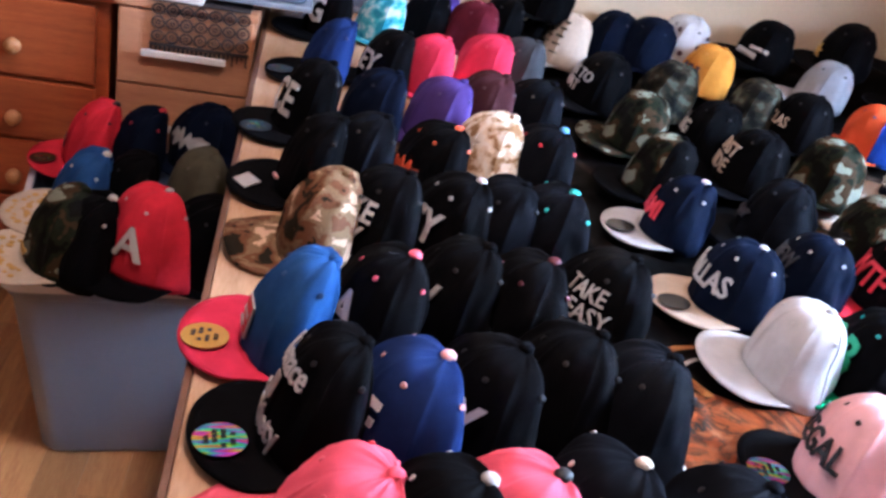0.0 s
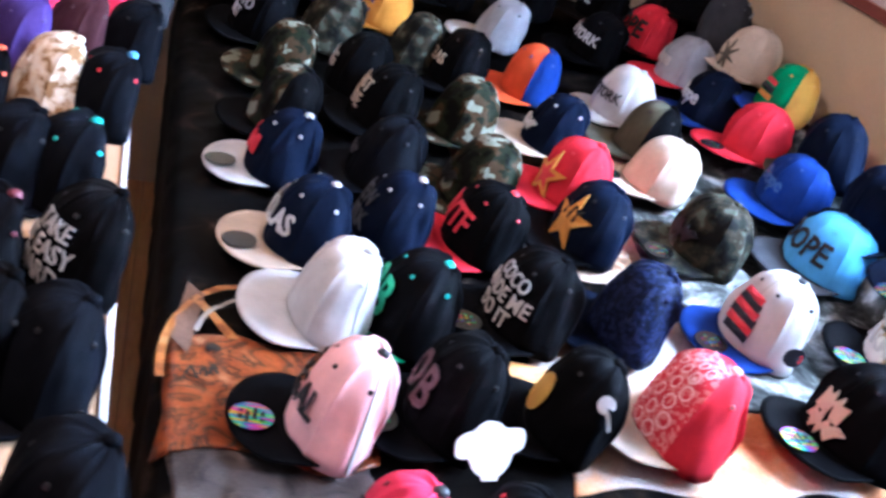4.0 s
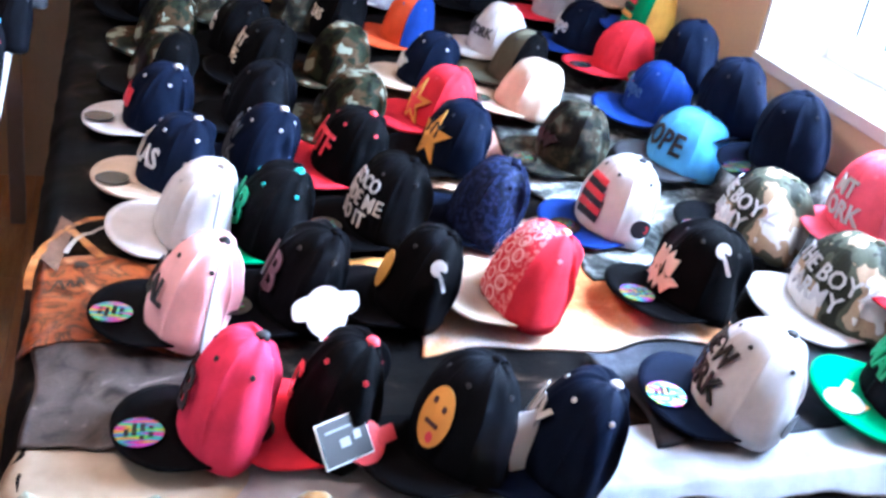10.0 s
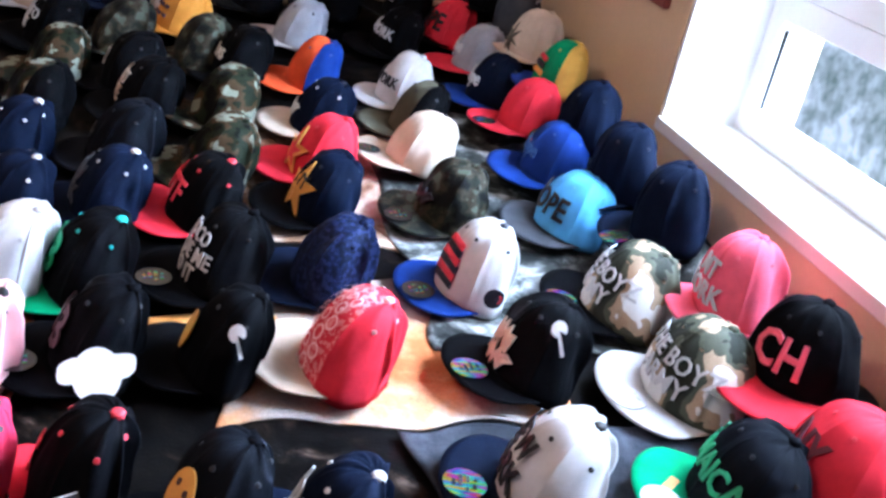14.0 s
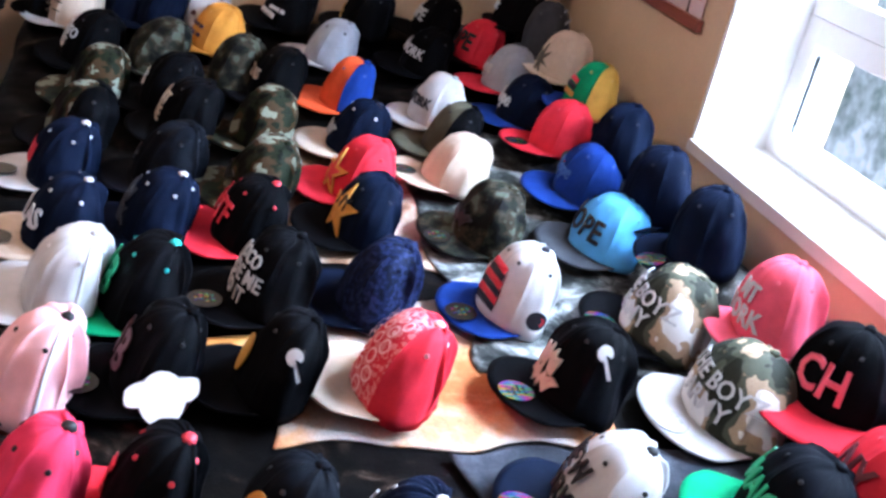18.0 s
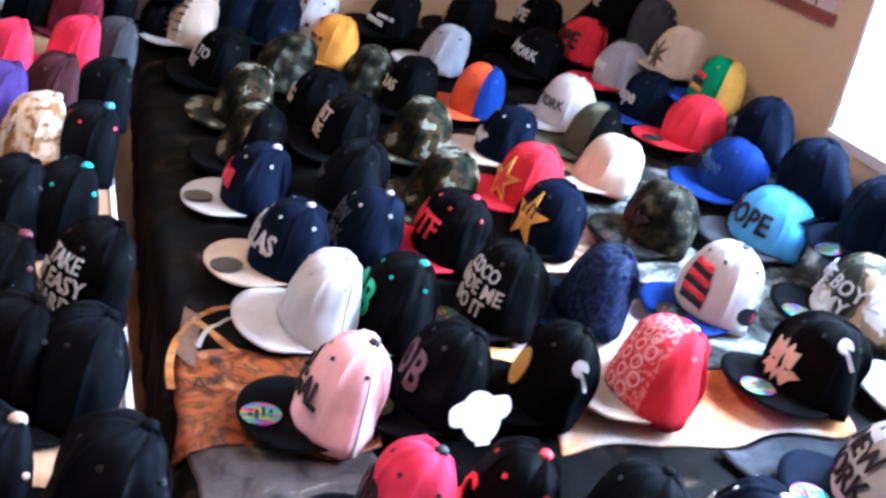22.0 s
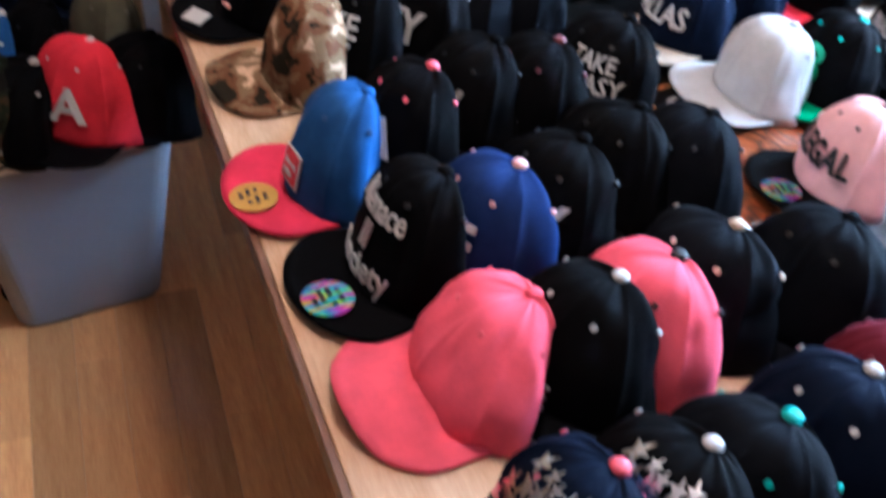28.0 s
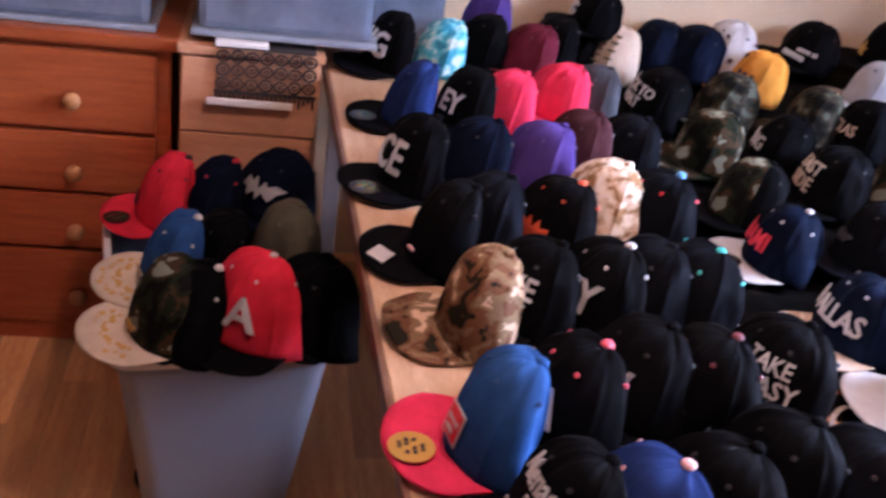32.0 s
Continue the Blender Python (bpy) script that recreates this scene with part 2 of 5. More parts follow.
# ---- bed ----
def bed_z(x, y):
    ridge = min(1, max(0, (x - 1.98) / 0.14))
    head = min(1, max(0, (y - 2.5) / 0.2))
    return 0.65 + 0.03 * max(0, x - 1.0) + 0.08 * max(0, y - 1.5) * max(0, x - 0.9) + 0.10 * ridge * ridge * (3 - 2 * ridge) + 0.04 * head * head * (3 - 2 * head)


BX0, BX1, BY0, BY1 = 0.73, 2.17, 0.56, 2.80
bed = tagged(empty("bed", pose(1.45, 1.7, 0)), "double bed with dark wooden base under the caps", "bed")
dark_wood = wood((0.035, 0.015, 0.01), (0.09, 0.04, 0.025))
part("base", boxed(BX0 + 0.03 - 1.45, BY0 + 0.05 - 1.7, 0.12, BX1 - 0.03 - 1.45, BY1 - 1.7, 0.36, 0.01), dark_wood, bed)
part("mattress", boxed(BX0 + 0.02 - 1.45, BY0 + 0.04 - 1.7, 0.362, BX1 - 0.02 - 1.45, BY1 - 1.7, 0.60, 0.04), fabric((0.55, 0.53, 0.5)), bed)
for x in (BX0 + 0.08, BX1 - 0.08):
    for y in (BY0 + 0.12, BY1 - 0.1):
        part("leg", boxed(x - 0.03 - 1.45, y - 0.03 - 1.7, 0, x + 0.03 - 1.45, y + 0.03 - 1.7, 0.121, 0.004), dark_wood, bed)


def ripple(x, y, seed, wrinkle):
    return noise.noise(Vector((x * 9, y * 9, 2))) * 0.006 + noise.noise(Vector((x * 26, y * 26, 5))) * 0.0025 + abs(noise.noise(Vector((x * 15 + seed, y * 15, seed)))) * wrinkle * 0.35


def cloth(name, x0, x1, y0, y1, lift, mat, label, category, wrinkle=0.006, nx=60, ny=80, seed=0.0):
    """A draped sheet that follows the bed and hangs over its foot and side."""
    bm = bmesh.new()
    rows = []
    for j in range(ny + 1):
        row = []
        for i in range(nx + 1):
            u, v = i / nx, j / ny
            x, y = x0 + (x1 - x0) * u, y0 + (y1 - y0) * v
            x += 0.045 * noise.noise(Vector((y * 7 + seed, seed, 3.3))) * (2 * u - 1) ** 2
            y += 0.045 * noise.noise(Vector((x * 7, seed, 6.1))) * (2 * v - 1) ** 2
            wob = noise.noise(Vector((x * 3.1 + seed, y * 3.3, seed))) * 0.02
            w = ripple(x, y, seed, wrinkle)
            z = bed_z(x, max(y, BY0)) + lift + w
            if y < BY0:
                over = BY0 - y
                z = bed_z(x, BY0) + lift - over * 1.0 + w
                y = BY0 - min(over, 0.03) - 0.02 * abs(math.sin(x * 23 + seed)) * min(1, over * 6) + wob * 0.3
            if x < BX0:
                over = BX0 - x
                z = bed_z(BX0, y) + lift - over + w
                x = BX0 - min(over, 0.025) - 0.012 * abs(math.sin(y * 21 + seed)) * min(1, over * 6)
            row.append(bm.verts.new((x, y, z)))
        rows.append(row)
    for j in range(ny):
        for i in range(nx):
            bm.faces.new((rows[j][i], rows[j][i + 1], rows[j + 1][i + 1], rows[j + 1][i]))
    ob = link(name, bm, mat, smooth=True)
    thick = ob.modifiers.new("thickness", "SOLIDIFY")
    thick.thickness, thick.offset = 0.003, -1
    return tagged(ob, label, category)


def printed(stops, scale, seed, second=None, rough=0.8, shine=0.08):
    m, tree, b = shader("printed_fleece")
    n = noise_of(tree, scale, 5, 0.6)
    n.inputs["Distortion"].default_value = 0.4 if second is None else second
    c = ramp(tree, n.outputs[0], stops)
    g = noise_of(tree, 240, 3)
    tree.links.new(mixed(tree, 0.25, c, ramp(tree, g.outputs[0], [(0.3, (0.1, 0.1, 0.1)), (0.7, (0.8, 0.8, 0.8))]), "OVERLAY"), b.inputs["Base Color"])
    b.inputs["Roughness"].default_value = rough
    b.inputs["Specular IOR Level"].default_value = shine
    b.inputs["Sheen Weight"].default_value = 0.004
    bump(tree, b, g.outputs[0], 0.4, 0.002)
    return m


cloth("blanket", 0.50, 2.165, 0.500, 2.80, -0.0140, printed([(0.45, (0.0012, 0.0011, 0.0012)), (0.58, (0.003, 0.0025, 0.002)), (0.66, (0.022, 0.014, 0.010)), (0.76, (0.10, 0.075, 0.06))], 9.5, 0, 1.2, 0.55, 0.04), "black glossy printed blanket spread over the bed", "blanket", wrinkle=0.016, nx=90, ny=120)
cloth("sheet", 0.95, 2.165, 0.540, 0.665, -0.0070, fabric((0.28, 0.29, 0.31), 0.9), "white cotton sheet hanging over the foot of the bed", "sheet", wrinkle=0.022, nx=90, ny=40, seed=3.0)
cloth("pillowcase", 0.735, 1.10, 0.50, 0.71, -0.0105, fabric((0.36, 0.29, 0.21), 0.9), "cream cotton cloth spread at the foot of the bed", "cloth", wrinkle=0.005, nx=30, ny=14, seed=5.0)
cloth("printed_cloth", 0.735, 0.98, 0.69, 0.92, -0.0060, printed([(0.36, (0.008, 0.007, 0.007)), (0.5, (0.045, 0.034, 0.030)), (0.60, (0.05, 0.038, 0.033)), (0.70, (0.17, 0.14, 0.13))], 16, 1, 1.5, 0.4, 0.3), "dark grey shiny printed cloth on the bed", "cloth", wrinkle=0.03, nx=40, ny=40, seed=7.0)
tiger = cloth("printed_cloth", 0.715, 0.99, 0.895, 1.135, -0.0020, printed([(0.33, (0.30, 0.12, 0.05)), (0.41, (0.20, 0.045, 0.009)), (0.445, (0.016, 0.008, 0.005)), (0.48, (0.17, 0.032, 0.006)), (0.55, (0.25, 0.058, 0.011)), (0.60, (0.05, 0.018, 0.008)), (0.64, (0.20, 0.042, 0.009)), (0.72, (0.36, 0.17, 0.08))], 9, 0, 1.4, 0.38, 0.3), "orange and brown printed cloth on the bed", "cloth", wrinkle=0.035, nx=40, ny=50, seed=11.0)


def motif(name, rows, mat, parent, label):
    """A printed motif lying on the cloth: rows of points across it, stitched into a strip."""
    bm = bmesh.new()
    made = [[bm.verts.new((x, y, bed_z(x, y) + max(ripple(x, y, 11.0, 0.035), ripple(x, y, 0.0, 0.016) - 0.008) + 0.0012)) for x, y in row] for row in rows]
    for a, b in zip(made, made[1:]):
        for q in range(len(a) - 1):
            bm.faces.new((a[q], a[q + 1], b[q + 1], b[q]))
    return part(name, bm, mat, parent, label, True)


def arc(cx, cy, rx, ry, a0, a1, wide, n=24):
    """Rows across a band that follows part of an oval."""
    out = []
    for i in range(n + 1):
        a = radians(a0 + (a1 - a0) * i / n)
        out.append([(cx + (rx + o) * math.cos(a), cy + (ry + o) * math.sin(a)) for o in (0.0, wide * 0.5, wide)])
    return out


amber = printed([(0.35, (0.14, 0.035, 0.007)), (0.5, (0.30, 0.10, 0.018)), (0.65, (0.38, 0.19, 0.07))], 22, 2, 0.6, 0.4, 0.3)
motif("printed_band", arc(0.83, 1.06, 0.112, 0.205, 188, 88, 0.012), amber, tiger, "amber printed band curving round the motif")
motif("printed_band", arc(0.83, 1.06, 0.080, 0.165, 150, 92, 0.008), plain((0.30, 0.27, 0.24), 0.5, grain=200), tiger, "pale grey printed band")
motif("printed_band", [[(0.752 + 0.05 * v + o, 1.215 - 0.085 * v) for o in (0.0, 0.008, 0.016)] for v in [i / 8 for i in range(9)]], amber, tiger, "amber printed stripe")
motif("printed_patch", [[(0.745 + 0.025 * u - 0.022 * v, 1.272 - 0.034 * u - 0.150 * v) for u in (0.0, 0.5, 1.0)] for v in [i / 8 for i in range(9)]], printed([(0.3, (0.08, 0.045, 0.03)), (0.7, (0.16, 0.09, 0.06))], 14, 3), tiger, "tan printed patch")
ink_print = plain((0.010, 0.006, 0.004), 0.5, grain=200)
motif("printed_spot", [[(0.781 + 0.011 * math.cos(a) * r, 1.104 + 0.008 * math.sin(a) * r) for r in (0.0, 0.5, 1.0)] for a in [2 * math.pi * i / 16 for i in range(17)]], ink_print, tiger, "dark printed spot")
for ax, ay, bx, by in ((0.741, 1.032, 0.752, 1.066), (0.752, 1.066, 0.760, 1.040), (0.760, 1.040, 0.745, 1.030), (0.763, 1.046, 0.768, 1.064), (0.768, 1.064, 0.773, 1.044), (0.776, 1.048, 0.781, 1.070), (0.781, 1.070, 0.787, 1.050)):
    motif("printed_bar", [[(ax + (bx - ax) * v + o, ay + (by - ay) * v + o * 0.4) for o in (-0.0022, 0.0022)] for v in (0.0, 0.33, 0.67, 1.0)], ink_print, tiger, "dark printed bar of a scribble")
cloth("printed_cloth", 1.25, 1.76, 0.87, 1.30, -0.0100, printed([(0.36, (0.42, 0.14, 0.045)), (0.45, (0.54, 0.27, 0.13)), (0.53, (0.48, 0.38, 0.31)), (0.64, (0.40, 0.39, 0.39))], 4.5, 3), "white and peach printed cloth on the bed", "cloth", wrinkle=0.005, nx=60, ny=60, seed=13.0)
cloth("printed_cloth", 1.10, 1.34, 1.045, 1.13, -0.0085, printed([(0.36, (0.40, 0.14, 0.03)), (0.5, (0.66, 0.30, 0.08)), (0.66, (0.72, 0.50, 0.30))], 9, 8), "narrow orange printed cloth strip on the bed", "cloth", wrinkle=0.004, nx=40, ny=16, seed=29.0)
cloth("printed_cloth", 1.17, 1.33, 2.305, 2.375, 0.012, printed([(0.36, (0.40, 0.22, 0.13)), (0.6, (0.58, 0.42, 0.32))], 9, 8), "narrow peach printed cloth strip on the bed", "cloth", wrinkle=0.004, nx=30, ny=10, seed=31.0)
cloth("printed_cloth", 1.50, 2.10, 0.64, 0.85, -0.0030, printed([(0.35, (0.010, 0.011, 0.014)), (0.52, (0.022, 0.025, 0.032)), (0.68, (0.07, 0.075, 0.09))], 7, 4), "dark slate cloth with soft folds on the bed", "cloth", wrinkle=0.007, nx=60, ny=40, seed=17.0)
cloth("printed_cloth", 1.60, 2.12, 1.06, 2.10, -0.0060, printed([(0.40, (0.012, 0.013, 0.013)), (0.5, (0.05, 0.055, 0.05)), (0.58, (0.20, 0.21, 0.20)), (0.68, (0.50, 0.52, 0.52))], 13, 5), "black and grey camouflage cloth on the bed", "cloth", wrinkle=0.005, nx=50, ny=70, seed=19.0)
cloth("printed_cloth", 1.28, 1.66, 1.42, 2.05, -0.0098, printed([(0.36, (0.03, 0.02, 0.016)), (0.46, (0.26, 0.14, 0.08)), (0.56, (0.56, 0.42, 0.32)), (0.68, (0.66, 0.60, 0.54))], 8, 6), "brown and tan printed cloth on the bed", "cloth", wrinkle=0.005, nx=50, ny=60, seed=23.0)

# ---- trestle table ----
TZ = 0.75
table = tagged(empty("trestle_table", pose(0.362, 1.5, 0, 0, 0, 1.6)), "long narrow folding table with a pale wood top and white edge", "table")
beech = wood((0.44, 0.25, 0.13), (0.62, 0.41, 0.25), (10, 1, 10), 0.27, 0.2, 0.3)
TW, TY0, TY1 = 0.28, -1.25, 1.24
part("tabletop", boxed(-TW, TY0, TZ - 0.024, TW - 0.014, TY1, TZ, 0.003), beech, table)
part("edge_strip", boxed(TW - 0.0135, TY0, TZ - 0.026, TW - 0.005, TY1, TZ + 0.003, 0.001), plain((0.75, 0.75, 0.74), 0.3), table, "white plastic edge strip")
part("edge_strip", boxed(-TW - 0.009, TY0, TZ - 0.026, -TW - 0.0005, TY1, TZ + 0.001, 0.001), wood((0.10, 0.045, 0.025), (0.2, 0.09, 0.05), (10, 1, 10)), table, "dark brown wood edge strip")
for y in (TY0 + 0.2, TY1 - 0.2):
    for x in (-TW + 0.05, TW - 0.05):
        part("leg", boxed(x - 0.02, y - 0.02, 0, x + 0.02, y + 0.02, TZ - 0.025, 0.003), plain((0.35, 0.35, 0.36), 0.35, 0.7), table)

# ---- caps ----
BLACK, INK, NAVY, ROYAL = (0.0020, 0.0022, 0.0029), (0.0036, 0.0045, 0.0068), (0.0032, 0.0062, 0.0165), (0.011, 0.032, 0.165)
COBALT = (0.011, 0.024, 0.090)
DENIM, SKY, TURQ, PURPLE = (0.020, 0.068, 0.20), (0.10, 0.36, 0.68), (0.10, 0.50, 0.60), (0.065, 0.038, 0.17)
PINK, HOT, RED, MAROON, BROWN = (0.74, 0.10, 0.15), (0.62, 0.035, 0.080), (0.58, 0.025, 0.04), (0.10, 0.012, 0.022), (0.055, 0.02, 0.025)
BLUSH, CREAM, WHITE, GREY, CHAR = (0.74, 0.40, 0.40), (0.52, 0.42, 0.32), (0.48, 0.475, 0.47), (0.30, 0.31, 0.34), (0.045, 0.048, 0.055)
OLIVE, GREEN, TEAL, YELLOW, ORANGE, GOLD = (0.08, 0.075, 0.05), (0.01, 0.25, 0.10), (0.02, 0.45, 0.42), (0.60, 0.26, 0.04), (0.62, 0.085, 0.025), (0.50, 0.28, 0.05)
NAMES = {BLACK: "black", INK: "black", NAVY: "navy", ROYAL: "royal blue", COBALT: "cobalt blue", DENIM: "denim blue", SKY: "sky blue", TURQ: "turquoise", PURPLE: "purple", PINK: "pink", HOT: "hot pink", RED: "red",
         MAROON: "maroon", BROWN: "dark brown", BLUSH: "pale pink", CREAM: "cream", WHITE: "white", GREY: "grey", CHAR: "charcoal", OLIVE: "olive", GREEN: "green", TEAL: "teal", YELLOW: "yellow", ORANGE: "orange", GOLD: "gold"}
WOODLAND = ("camo", ((0.0025, 0.0025, 0.0022), (0.010, 0.014, 0.007), (0.045, 0.026, 0.012), (0.20, 0.22, 0.17)), 19.0, False)
DARKCAMO = ("camo", ((0.005, 0.005, 0.005), (0.014, 0.016, 0.011), (0.035, 0.028, 0.018), (0.07, 0.08, 0.06)), 28.0, False)
PALECAMO = ("camo", ((0.025, 0.028, 0.02), (0.075, 0.08, 0.055), (0.40, 0.29, 0.19), (0.72, 0.71, 0.68)), 15.0, False)
AUTUMN = ("camo", ((0.016, 0.013, 0.008), (0.14, 0.06, 0.028), (0.20, 0.13, 0.07), (0.58, 0.40, 0.27)), 30.0, True)
DESERT = ("camo", ((0.30, 0.17, 0.08), (0.58, 0.44, 0.30), (0.74, 0.64, 0.52), (0.80, 0.74, 0.66)), 50.0, False)
BANDANA = ("camo", ((0.58, 0.03, 0.05), (0.58, 0.03, 0.05), (0.66, 0.20, 0.20), (0.66, 0.22, 0.22)), 120.0, False)
TIEDYE = ("camo", ((0.03, 0.28, 0.40), (0.08, 0.48, 0.58), (0.25, 0.62, 0.68), (0.6, 0.78, 0.8)), 40.0, False)
QUILTED = ("camo", ((0.002, 0.004, 0.016), (0.003, 0.007, 0.026), (0.006, 0.011, 0.040), (0.014, 0.022, 0.070)), 110.0, False)
KINDS = {QUILTED: "quilted navy", WOODLAND: "woodland camouflage", DARKCAMO: "dark camouflage", PALECAMO: "pale camouflage", AUTUMN: "brown autumn leaf camouflage", DESERT: "desert camouflage", BANDANA: "red paisley", TIEDYE: "turquoise marbled"}


def cap_cloth(c):
    return camo(*c[1:]) if c[0] == "camo" else fabric(c)


def cap_word(c):
    return KINDS.get(c) or NAMES.get(c, "dark")


def crown_at(k, th, s, off=0.0):
    """A point of the crown: th round from the front, s from the band (0) to the top (1), off outwards. The stiff front stands taller than the button, the back is folded in."""
    c, d = math.cos(th), math.sin(th)
    rx = k["front"] if c > 0 else k["back"]
    round_r = 1 / math.sqrt((c / rx) ** 2 + (d / k["side"]) ** 2)
    e = (d / k["side"]) ** 2
    lens_r = rx / abs(c) if e < 1e-3 else (math.sqrt((c / rx) ** 2 + 4 * e) - abs(c) / rx) / (2 * e)
    r0 = lens_r ** k["folded"] * round_r ** (1 - k["folded"])
    q = min(max(s, 0.0), 1.0) * math.pi / 2
    cq, sq = max(math.cos(q), 0.0), math.sin(q)
    p = k["full"] - 0.08 * max(c, 0.0)
    rad = cq ** p * (1 + 0.03 * math.sin(2 * q)) * (1 - 0.10 * (1 - s) ** 3 * (1 - 0.6 * max(c, 0.0))) + off / r0 * cq ** 0.5
    ahead = ((1 + c) / 2) ** 1.5
    z = sq ** 0.94 * k["h"] + k["peak"] * ahead * sq ** 4 * cq ** 0.6 * 2.4 + off * sq
    seam = abs((th / (math.pi / 3) + 0.5) % 1 - 0.5) * math.pi / 3
    if off == 0.0:
        rad *= 1 + (0.030 * math.exp(-((seam / 0.035) ** 2)) - 0.012 * math.exp(-(((seam - 0.09) / 0.045) ** 2))) * max(math.sin(2 * q), 0.0) ** 0.5
        rad *= 1 - 0.05 * (1 - (1 - seam / (math.pi / 6)) ** 2) * max(math.sin(2 * q), 0.0) ** 0.7
        w = noise.noise(Vector((c * 1.9 + k["seed"], d * 1.9, s * 1.7))) + 0.5 * noise.noise(Vector((c * 5 + k["seed"], d * 5, s * 4)))
        fold = 1 - abs(noise.noise(Vector((c * 1.6 + k["seed"], d * 1.6, s * 0.9 + 7.0)))) * 2.6
        fold = max(0.0, fold) ** 3
        loose = 0.3 + 0.7 * (1 - c) / 2
        rad *= 1 + k["soft"] * (w * 1.0 - 0.55 * fold + 0.1) * loose * math.sin(2 * q + 0.3) * 1.5
        z *= 1 + k["soft"] * 0.3 * w * sq
        u = seam / (math.pi / 6)
        sag = 0.6 + 0.7 * noise.noise(Vector((round(th / (math.pi / 3) - 0.5) * 5.3 + k["seed"], 0.5, 0.5)))
        rad *= 1 - k["dent"] * sag * (1 - (1 - u) ** 2) * max(0.0, 0.5 - c) * math.sin(2 * q) ** 0.7
    return Vector((r0 * rad * c + k["lean"] * (1 - s), r0 * rad * d, z))


def crown_mesh(k, mats, rings=18, turns=84):
    bm = bmesh.new()
    grid = []
    per = turns // 6
    around = []
    for i in range(turns):
        u = (i % per) / per * 2 - 1
        around.append((i // per + 0.5 + 0.5 * (1 - (1 - abs(u)) ** 1.6) * (1 if u > 0 else -1)) * math.pi / 3)
    for j in range(rings):
        s = (j / rings) ** 0.9
        grid.append([bm.verts.new(crown_at(k, th, s)) for th in around])
    inner = [bm.verts.new(Vector((v.co.x * 0.955, v.co.y * 0.955, 0.001))) for v in grid[0]]
    deep = [bm.verts.new(Vector((v.co.x * 0.93, v.co.y * 0.93, 0.022))) for v in grid[0]]
    top = bm.verts.new(crown_at(k, 0, 1))
    for i in range(turns):
        n = (i + 1) % turns
        side = 1 if len(mats) > 1 and (i < turns / 6 or i >= turns * 5 / 6) else 0
        bm.faces.new((inner[i], inner[n], grid[0][n], grid[0][i])).material_index = side
        bm.faces.new((deep[i], deep[n], inner[n], inner[i])).material_index = 0
        for j in range(rings - 1):
            bm.faces.new((grid[j][i], grid[j][n], grid[j + 1][n], grid[j + 1][i])).material_index = side
        bm.faces.new((grid[-1][i], grid[-1][n], top)).material_index = side
    return bm


def brim_mesh(k, length=0.07, curve=0.0, tilt=0.05, thick=0.0032, span=1.30, nu=6, nv=26, breadth=1.12):
    """Flat or curved peak with a rounded edge."""
    bm = bmesh.new()
    up, low = [], []
    for i in range(nv + 1):
        a = (i / nv * 2 - 1)
        p = crown_at(k, a * span, 0.0)
        q = Vector((k["lean"] + k["front"] * 0.25 + ((k["front"] * 0.75 + length) * math.cos(a * 1.57) ** 0.62 if abs(a) < 1 else 0), k["side"] * breadth * math.sin(a * 1.50), 0))
        q.x = max(q.x, p.x)
        q = p.lerp(q, min(1.0, (1 - abs(a)) * 5 + 0.04))
        r1, r2 = [], []
        for j in range(nu + 1):
            u = j / nu
            v = p.lerp(q, u)
            reach = max(0.0, v.x - k["lean"] - k["front"] * 0.25)
            z = 0.006 + tilt * reach - curve * (v.y / 0.08) ** 2 * 0.03 + curve * 0.012
            r1.append(bm.verts.new((v.x - (0.004 if j == 0 else 0), v.y, max(z, 0.0036) + thick / 2)))
            r2.append(bm.verts.new((v.x - (0.004 if j == 0 else 0), v.y, max(z, 0.0036) - thick / 2)))
        up.append(r1)
        low.append(r2)
    for i in range(nv):
        for j in range(nu):
            bm.faces.new((up[i][j], up[i][j + 1], up[i + 1][j + 1], up[i + 1][j]))
            bm.faces.new((low[i][j], low[i + 1][j], low[i + 1][j + 1], low[i][j + 1]))
        bm.faces.new((up[i][nu], low[i][nu], low[i + 1][nu], up[i + 1][nu]))
        bm.faces.new((up[i][0], up[i + 1][0], low[i + 1][0], low[i][0]))
    for i in (0, nv):
        for j in range(nu):
            f = (up[i][j], low[i][j], low[i][j + 1], up[i][j + 1])
            bm.faces.new(f if i == 0 else f[::-1])
    bmesh.ops.recalc_face_normals(bm, faces=bm.faces)
    return bm


def disc(bm, at, rad, high, axis=Vector((0, 0, 1)), turns=16, dome=0.4):
    """A low domed disc, for buttons, eyelets and stickers."""
    turn = axis.to_track_quat("Z", "Y").to_matrix()
    rings = [[bm.verts.new(at + turn @ Vector((rad * f * math.cos(2 * math.pi * i / turns), rad * f * math.sin(2 * math.pi * i / turns), z))) for i in range(turns)] for f, z in ((1, -high * 0.3), (1, high * (1 - dome)), (0.72, high * 0.93))]
    mid = bm.verts.new(at + turn @ Vector((0, 0, high)))
    for a, b in zip(rings, rings[1:]):
        for i in range(turns):
            bm.faces.new((a[i], a[(i + 1) % turns], b[(i + 1) % turns], b[i]))
    for i in range(turns):
        bm.faces.new((rings[-1][i], rings[-1][(i + 1) % turns], mid))
    return bm


TEXTS = {}


